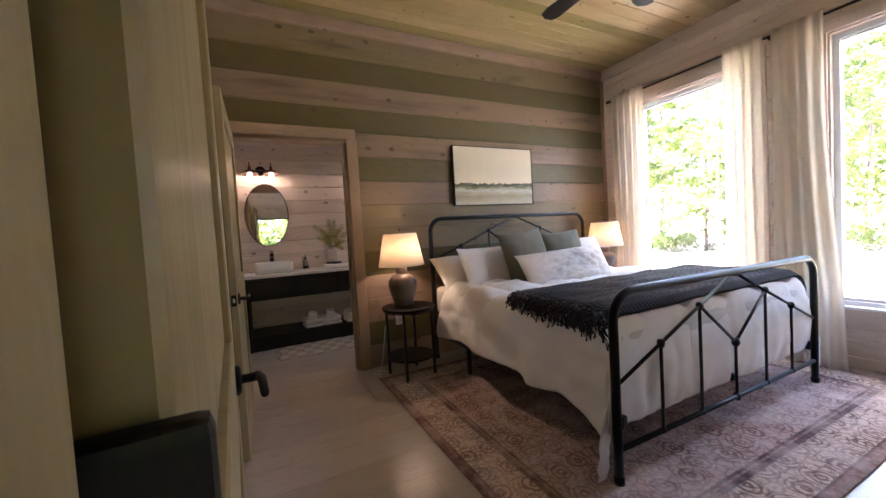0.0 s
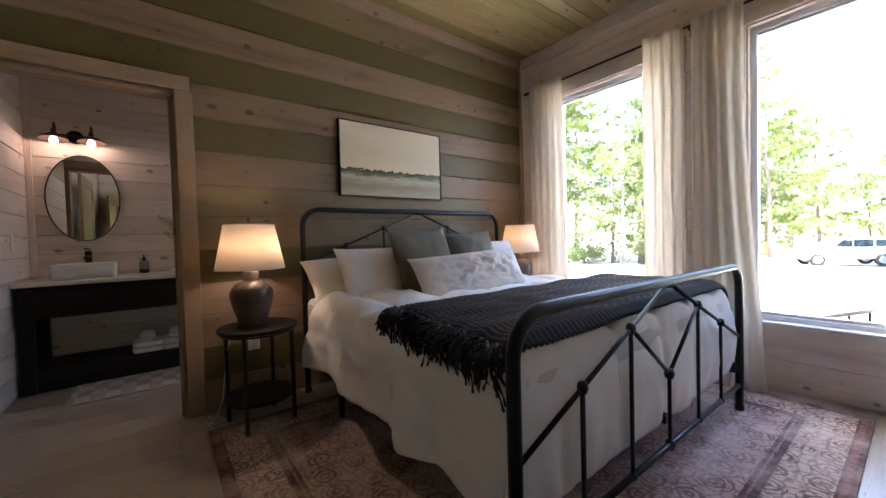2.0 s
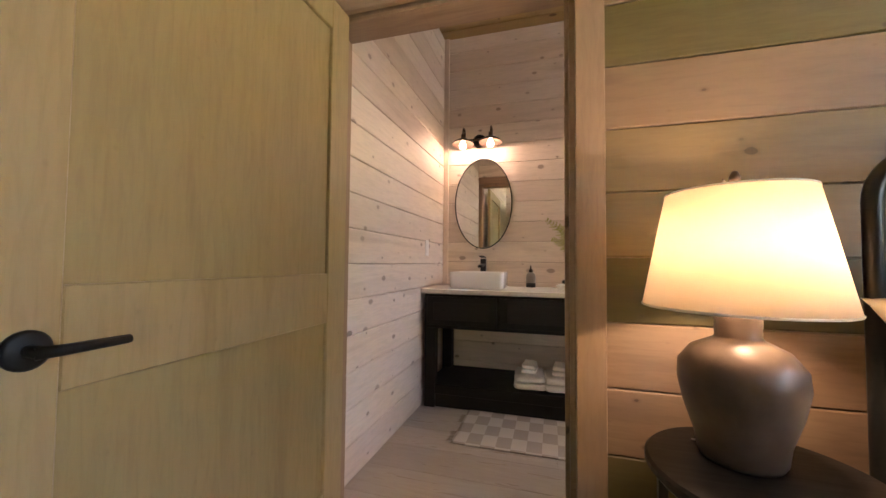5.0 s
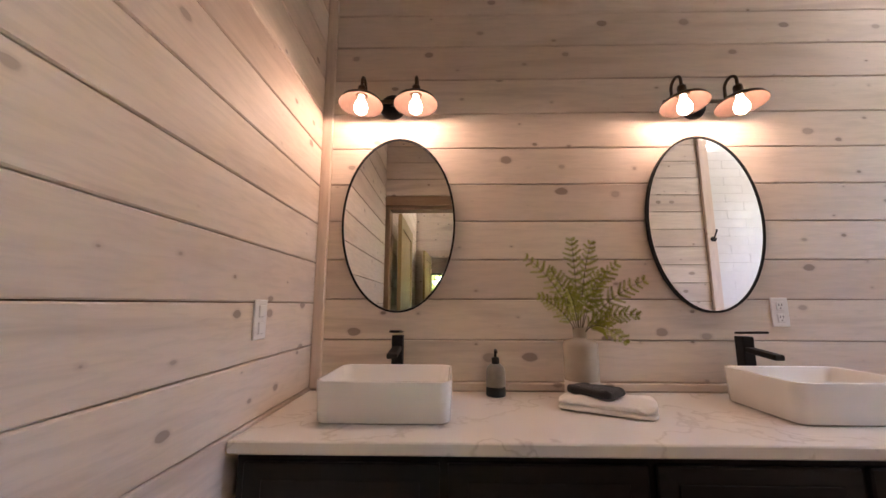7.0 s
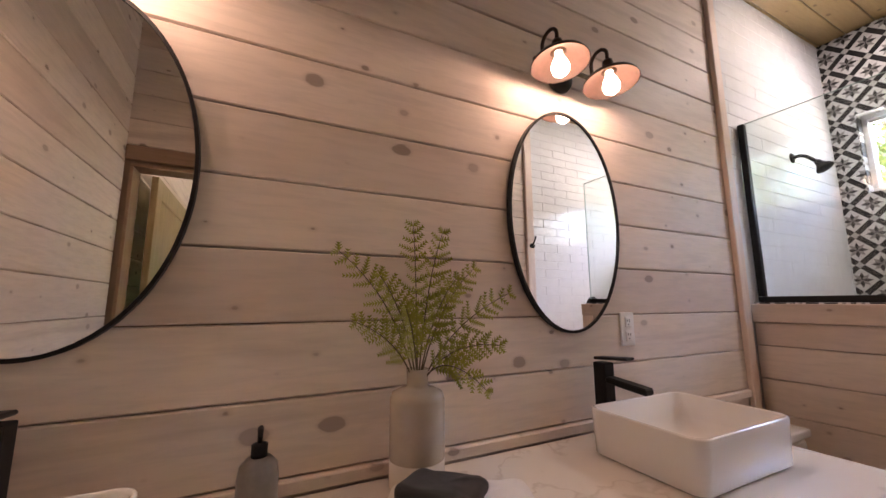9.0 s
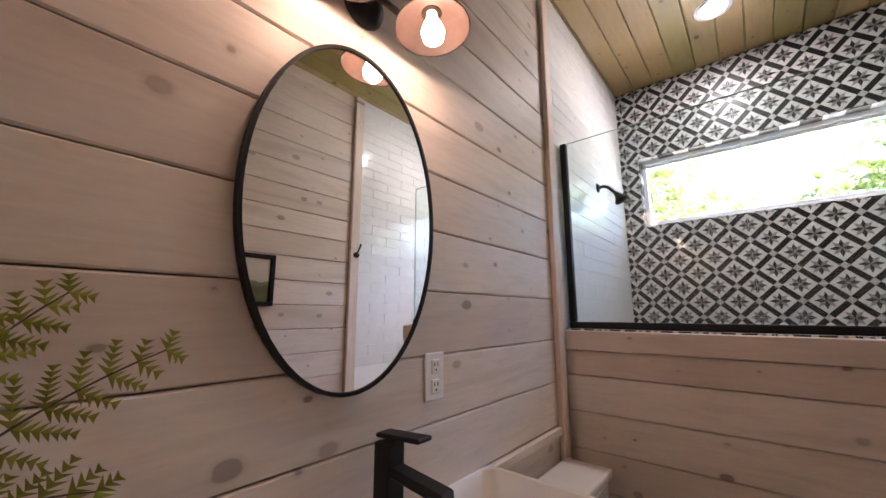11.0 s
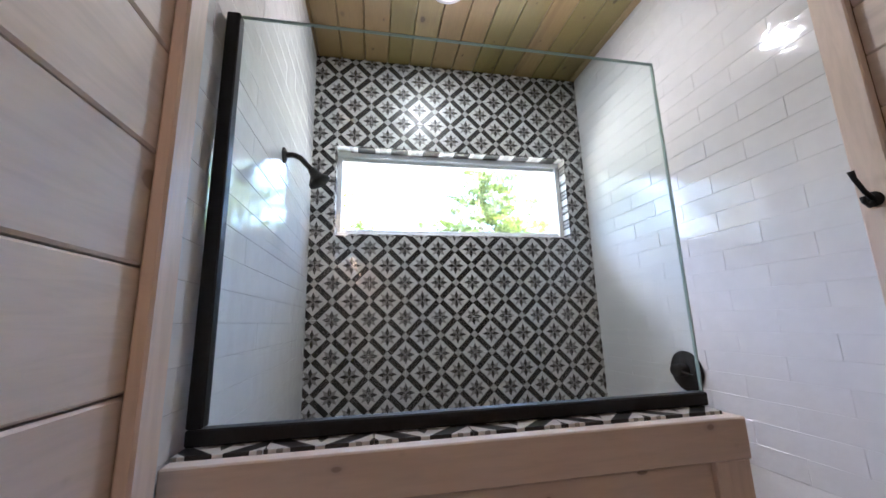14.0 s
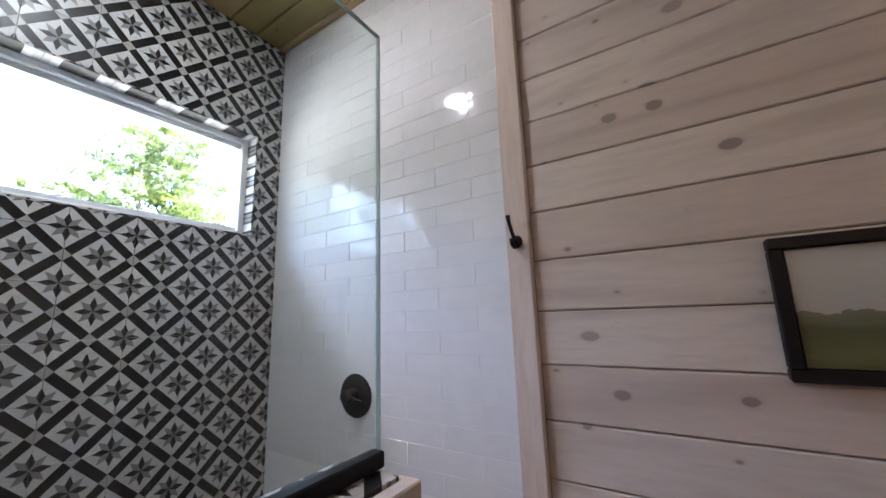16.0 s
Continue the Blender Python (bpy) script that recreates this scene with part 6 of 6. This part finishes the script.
# ---- hall behind the entry door ----
HW = (0.05, 1.25, 0.75, 2.05)
wall("wall_hall", [(-1.5, HW[0], -3.6, -3.45, 0, 3.0), (HW[1], 2.6, -3.6, -3.45, 0, 3.0), (HW[0], HW[1], -3.6, -3.45, 0, HW[2]), (HW[0], HW[1], -3.6, -3.45, HW[3], 3.0), (-1.65, -1.5, -3.6, -0.031, 0, 3.0), (2.6, 2.75, -3.6, SOUTH - 0.152, 0, 3.0), (-1.5, -0.151, -0.15, -0.031, 0, 3.0)], PINE_WHITE_X, "whitewashed hall walls behind the bedroom")
tagged(part("floor_hall", B(-1.65, 2.75, -3.6, -0.301, -0.12, -0.002), FLOOR), "grey-brown hall floor", "floor", "", "structure")
ceiling("ceiling_hall", -1.65, 2.75, -3.6, -0.352, 2.9, 0.135, "knotty pine hall ceiling")
hwn = thing("window_4", (0.65, -3.5, HW[2]), "hall window in a dark frame looking onto greenery", "window", "", "structure")
for a in ((HW[0], HW[1], HW[2], HW[2] + 0.05), (HW[0], HW[1], HW[3] - 0.05, HW[3]), (HW[0], HW[0] + 0.05, HW[2] + 0.05, HW[3] - 0.05), (HW[1] - 0.05, HW[1], HW[2] + 0.05, HW[3] - 0.05)):
    part("window_frame", B(a[0], a[1], -3.53, -3.47, a[2], a[3], bevel=0.003), DARK_WOOD, hwn)
pn = part("pane", B(HW[0] + 0.05, HW[1] - 0.05, -3.503, -3.497, HW[2] + 0.05, HW[3] - 0.05), GLASS, hwn)
pn.visible_shadow = False

# ---- unseen roof and outer walls, added so that no sky falls in ----
tagged(part("roof", B(-1.7, WIN + 0.75, -3.8, VAN + 0.6, 3.21, 3.4), BACKING), "unseen roof slab added to keep sky light out", "roof", "", "structure")
wall("wall_unseen", [(-0.3, -0.151, -0.03, VAN + 0.15, -0.75, 3.2), (-0.3, WIN + 0.17, VAN + 0.151, VAN + 0.3, -0.75, 3.2), (WIN + 0.02, WIN + 0.17, -3.6, SOUTH - 0.151, -0.75, 3.2), (2.751, WIN + 0.02, -3.6, -3.45, -0.75, 3.2)], BACKING, "unseen outer walls added to keep daylight out")

# ---- boards of floors and walls ----


def lay_floor(parent, x0, x1, y0, y1, w, length, anchor):
    """Long boards along x, staggered; alike boards share a mesh."""
    meshes = {}
    k = math.floor((y0 - anchor) / w)
    r_ = random.Random(3)
    while anchor + k * w < y1 - 0.01:
        a, b = max(y0, anchor + k * w), min(y1, anchor + (k + 1) * w)
        k += 1
        x = x0 - r_.choice((0.2, 0.5, 0.8, 1.1))
        while x < x1:
            s, e = max(x0, x), min(x1, x + length)
            x += length
            if e - s < 0.03:
                continue
            key = (round(e - s, 3), round(b - a, 3))
            if key not in meshes:
                L, H, c = key[0] / 2 - 0.0004, key[1] / 2 - 0.0004, 0.0007
                vs = [(sx * L, sy * H, -0.013) for sx, sy in ((-1, -1), (1, -1), (1, 1), (-1, 1))] + [(sx * L, sy * H, -c) for sx, sy in ((-1, -1), (1, -1), (1, 1), (-1, 1))] + [(sx * (L - c), sy * (H - c), 0) for sx, sy in ((-1, -1), (1, -1), (1, 1), (-1, 1))]
                fs = [(8, 9, 10, 11)] + [(i, (i + 1) % 4, 4 + (i + 1) % 4, 4 + i) for i in range(4)] + [(4 + i, 4 + (i + 1) % 4, 8 + (i + 1) % 4, 8 + i) for i in range(4)]
                me = bpy.data.meshes.new("floor_board")
                me.from_pydata(vs, [], fs)
                me.materials.append(FLOOR)
                meshes[key] = me
            ob = new("floor_board", meshes[key])
            ob.location = ((s + e) / 2, (a + b) / 2, 0)
            ob.parent = parent


lay_floor(fl, -0.02, WIN + 0.02, -0.3, VAN + 0.02, 0.23, 1.5, 0.52)

clad(fw, "x", 0.0, WIN, FEATURE + 0.018, -1, 0.0, CEIL, 0.2148, -0.0074, lambda row: FEATURE_ROWS.get(row, PINE_BROWN), [(-1, 1.123, -1, 2.158)])
clad(lw, "y", SOUTH, FEATURE, LEFT - 0.018, 1, 0.0, CEIL, 0.18, 0.664 - 0.54, PINE_WHITE_Y, [(-1, 0.121, -1, 4)])
clad(ww, "y", SOUTH, FEATURE, WIN + 0.018, -1, 0.0, CEIL, 0.18, 0.02, PINE_WHITE_Y, [(w[0], w[1], w[2], w[3]) for w in (WIN1, WIN2)])
clad(vw, "x", BLEFT, SHOWER, VAN + 0.018, -1, 0.0, BCEIL, 0.1694, 0.0376, PINE_WHITE_X, [(2.80, 9, -1, 9)])
clad(blw, "y", BATH_S, VAN, BLEFT - 0.018, 1, 0.0, BCEIL, 0.172, 1.034 - 1.032, PINE_WHITE_Y)
clad(fw, "x", BLEFT, 2.84, BATH_S - 0.018, 1, 0.0, BCEIL, 0.1564, 0.1356, PINE_WHITE_X, [(-1, 1.123, -1, 2.158)])
clad(hw, "y", HY + 0.086, SHL - 0.012, HX0 + 0.018, -1, 0.0, 1.174, 0.15, 0.016, PINE_WHITE_Y, depth=0.014)

# reveal boards round the windows
for y0, y1, z0, z1 in (WIN1, WIN2):
    rv = thing("window_reveal", (WIN, (y0 + y1) / 2, z0), "whitewashed boards lining the window opening", "window frame", "", "structure")
    part("reveal_board", B(WIN, WIN + 0.05, y0 - 0.001, y0 + 0.012, z0, z1), PINE_TRIM_Z, rv)
    part("reveal_board", B(WIN, WIN + 0.05, y1 - 0.012, y1 + 0.001, z0, z1), PINE_TRIM_Z, rv)
    part("reveal_board", B(WIN, WIN + 0.05, y0, y1, z1 - 0.012, z1 + 0.001), PINE_TRIM_Z, rv)

# ---- shower tiles ----


def piece_mesh(name, verts_box, material, c=0.0015):
    bm = box(bmesh.new(), *verts_box)
    top = [e for e in bm.edges]
    bmesh.ops.bevel(bm, geom=top, offset=c, segments=1, affect="EDGES")
    me = bpy.data.meshes.new(name)
    bm.to_mesh(me)
    bm.free()
    me.materials.append(material)
    return me


star = {}


def star_piece(parent, y, z, y0, y1, z0, z1, x):
    """The part of the tile centred on (y, z) that lies inside the stretch given; the print stays in register."""
    a, b, c, d = max(y0, y - TILE / 2 + 0.0008) - y, min(y1, y + TILE / 2 - 0.0008) - y, max(z0, z - TILE / 2 + 0.0008) - z, min(z1, z + TILE / 2 - 0.0008) - z
    if b - a < 0.004 or d - c < 0.004:
        return
    key = tuple(round(k, 4) for k in (a, b, c, d))
    if key not in star:
        star[key] = piece_mesh("tile", (-0.004, 0.009, *key), STAR, 0.001)
    ob = new("tile", star[key])
    ob.location = (x, y, z)
    ob.parent = parent


nz, ny = 18, 9
for i in range(-1, ny + 1):
    for j in range(0, nz):
        y, z = 5.08 - TILE * i, 1.212 + TILE * (j - 7)
        ya, yb, za, zb = BATH_S + 0.012, SHL - 0.002, 0.0, BCEIL - 0.002
        lo, hi = y - TILE / 2, y + TILE / 2
        zl, zh = z - TILE / 2, z + TILE / 2
        spans = [(ya, yb, za, min(zb, SWIN[2])), (ya, yb, max(za, SWIN[3]), zb), (ya, SWIN[0], SWIN[2], SWIN[3]), (SWIN[1], yb, SWIN[2], SWIN[3])]
        for s in spans:
            star_piece(sw, y, z, max(s[0], lo), min(s[1], hi), max(s[2], zl), min(s[3], zh), SHOWER)


lining = thing("window_lining", (SHOWER, 4.3, SWIN[2]), "patterned tiles lining the shower window", "window frame", "", "structure")
for k in range(7):
    a, b = SWIN[0] + k * TILE, min(SWIN[1], SWIN[0] + (k + 1) * TILE)
    for z, n_ in ((SWIN[3] - 0.008, "head"), (SWIN[2], "sill")):
        me = piece_mesh("tile", (-0.004, 0.074, (a - b) / 2 + 0.0008, (b - a) / 2 - 0.0008, 0.0, 0.008), STAR, 0.001)
        ob = new("tile", me)
        ob.location = (SHOWER, (a + b) / 2, z)
        ob.parent = lining
        ob.matrix_parent_inverse = Matrix.Translation(-lining.location)
for k in range(3):
    a, b = SWIN[2] + 0.009 + k * TILE, min(SWIN[3] - 0.009, SWIN[2] + (k + 1) * TILE)
    for y in (SWIN[0], SWIN[1] - 0.008):
        if b > a:
            me = piece_mesh("tile", (-0.004, 0.074, 0.0, 0.008, (a - b) / 2, (b - a) / 2), STAR, 0.001)
            ob = new("tile", me)
            ob.location = (SHOWER, y, (a + b) / 2)
            ob.parent = lining
            ob.matrix_parent_inverse = Matrix.Translation(-lining.location)


def top_tile():
    m = STAR.copy()
    m.name = "patterned_cement_tile_top"
    for nd in m.node_tree.nodes:
        if nd.type == "SEPXYZ":
            for l in list(m.node_tree.links):
                if l.from_socket == nd.outputs["Z"]:
                    to = l.to_socket
                    m.node_tree.links.new(nd.outputs["X"], to)
    return m


STAR_TOP = top_tile()
for k in range(6):
    a, b = HY + 0.02 + k * TILE, min(SHL - 0.012, HY + 0.02 + (k + 1) * TILE)
    if b - a < 0.01:
        continue
    me = piece_mesh("tile", (-0.066, 0.083, (a - b) / 2 + 0.0008, (b - a) / 2 - 0.0008, 0, 0.0175), STAR_TOP, 0.001)
    ob = new("tile", me)
    ob.location = (HX0 + 0.085, (a + b) / 2, 1.2465)
    ob.parent = hw

SUB = {}


def subway(parent, x0, x1, face, out, z0, z1, w=0.305, h=0.0765):
    """Glazed tiles in running bond on a face that looks along y, each tipped a hair."""
    r_ = random.Random(9)
    row = 0
    z = z0
    while z < z1 - 0.005:
        zt = min(z1, z + h)
        x = x0 - (w / 2 if row % 2 else 0) - 0.03
        while x < x1:
            a, b = max(x0, x), min(x1, x + w)
            x += w
            if b - a < 0.008:
                continue
            key = (round(b - a, 3), round(zt - z, 3))
            if key not in SUB:
                L, H = key[0] / 2 - 0.0003, key[1] / 2 - 0.0003
                bm = box(bmesh.new(), -L, L, -0.005, 0.005, -H, H)
                bmesh.ops.bevel(bm, geom=bm.edges[:], offset=0.0009, segments=1, affect="EDGES")
                me = bpy.data.meshes.new("tile")
                bm.to_mesh(me)
                bm.free()
                me.materials.append(SUBWAY)
                SUB[key] = me
            ob = new("tile", SUB[key])
            ob.location = ((a + b) / 2, face + out * 0.005, (z + zt) / 2)
            ob.rotation_euler = (radians(r_.uniform(-0.35, 0.35)), 0, radians(r_.uniform(-0.25, 0.25)))
            ob.parent = parent
        z += h
        row += 1


bk = wall("wall_shower_right", [(2.919, SHOWER + 0.01, BATH_S - 0.018, BATH_S + 0.0118, 0, BCEIL)], GROUT, "glossy white subway tile wall of the shower")
lk_ = wall("wall_shower_left", [(2.806, SHOWER + 0.01, SHL, VAN + 0.15, 0, 3.2)], GROUT, "glossy white subway tile wall with the shower head")
subway(bk, 2.92, SHOWER - 0.01, BATH_S + 0.004, 1, 0.95, BCEIL - 0.004)
subway(lk_, 2.81, SHOWER - 0.01, SHL + 0.006, -1, 0.95, BCEIL - 0.004)
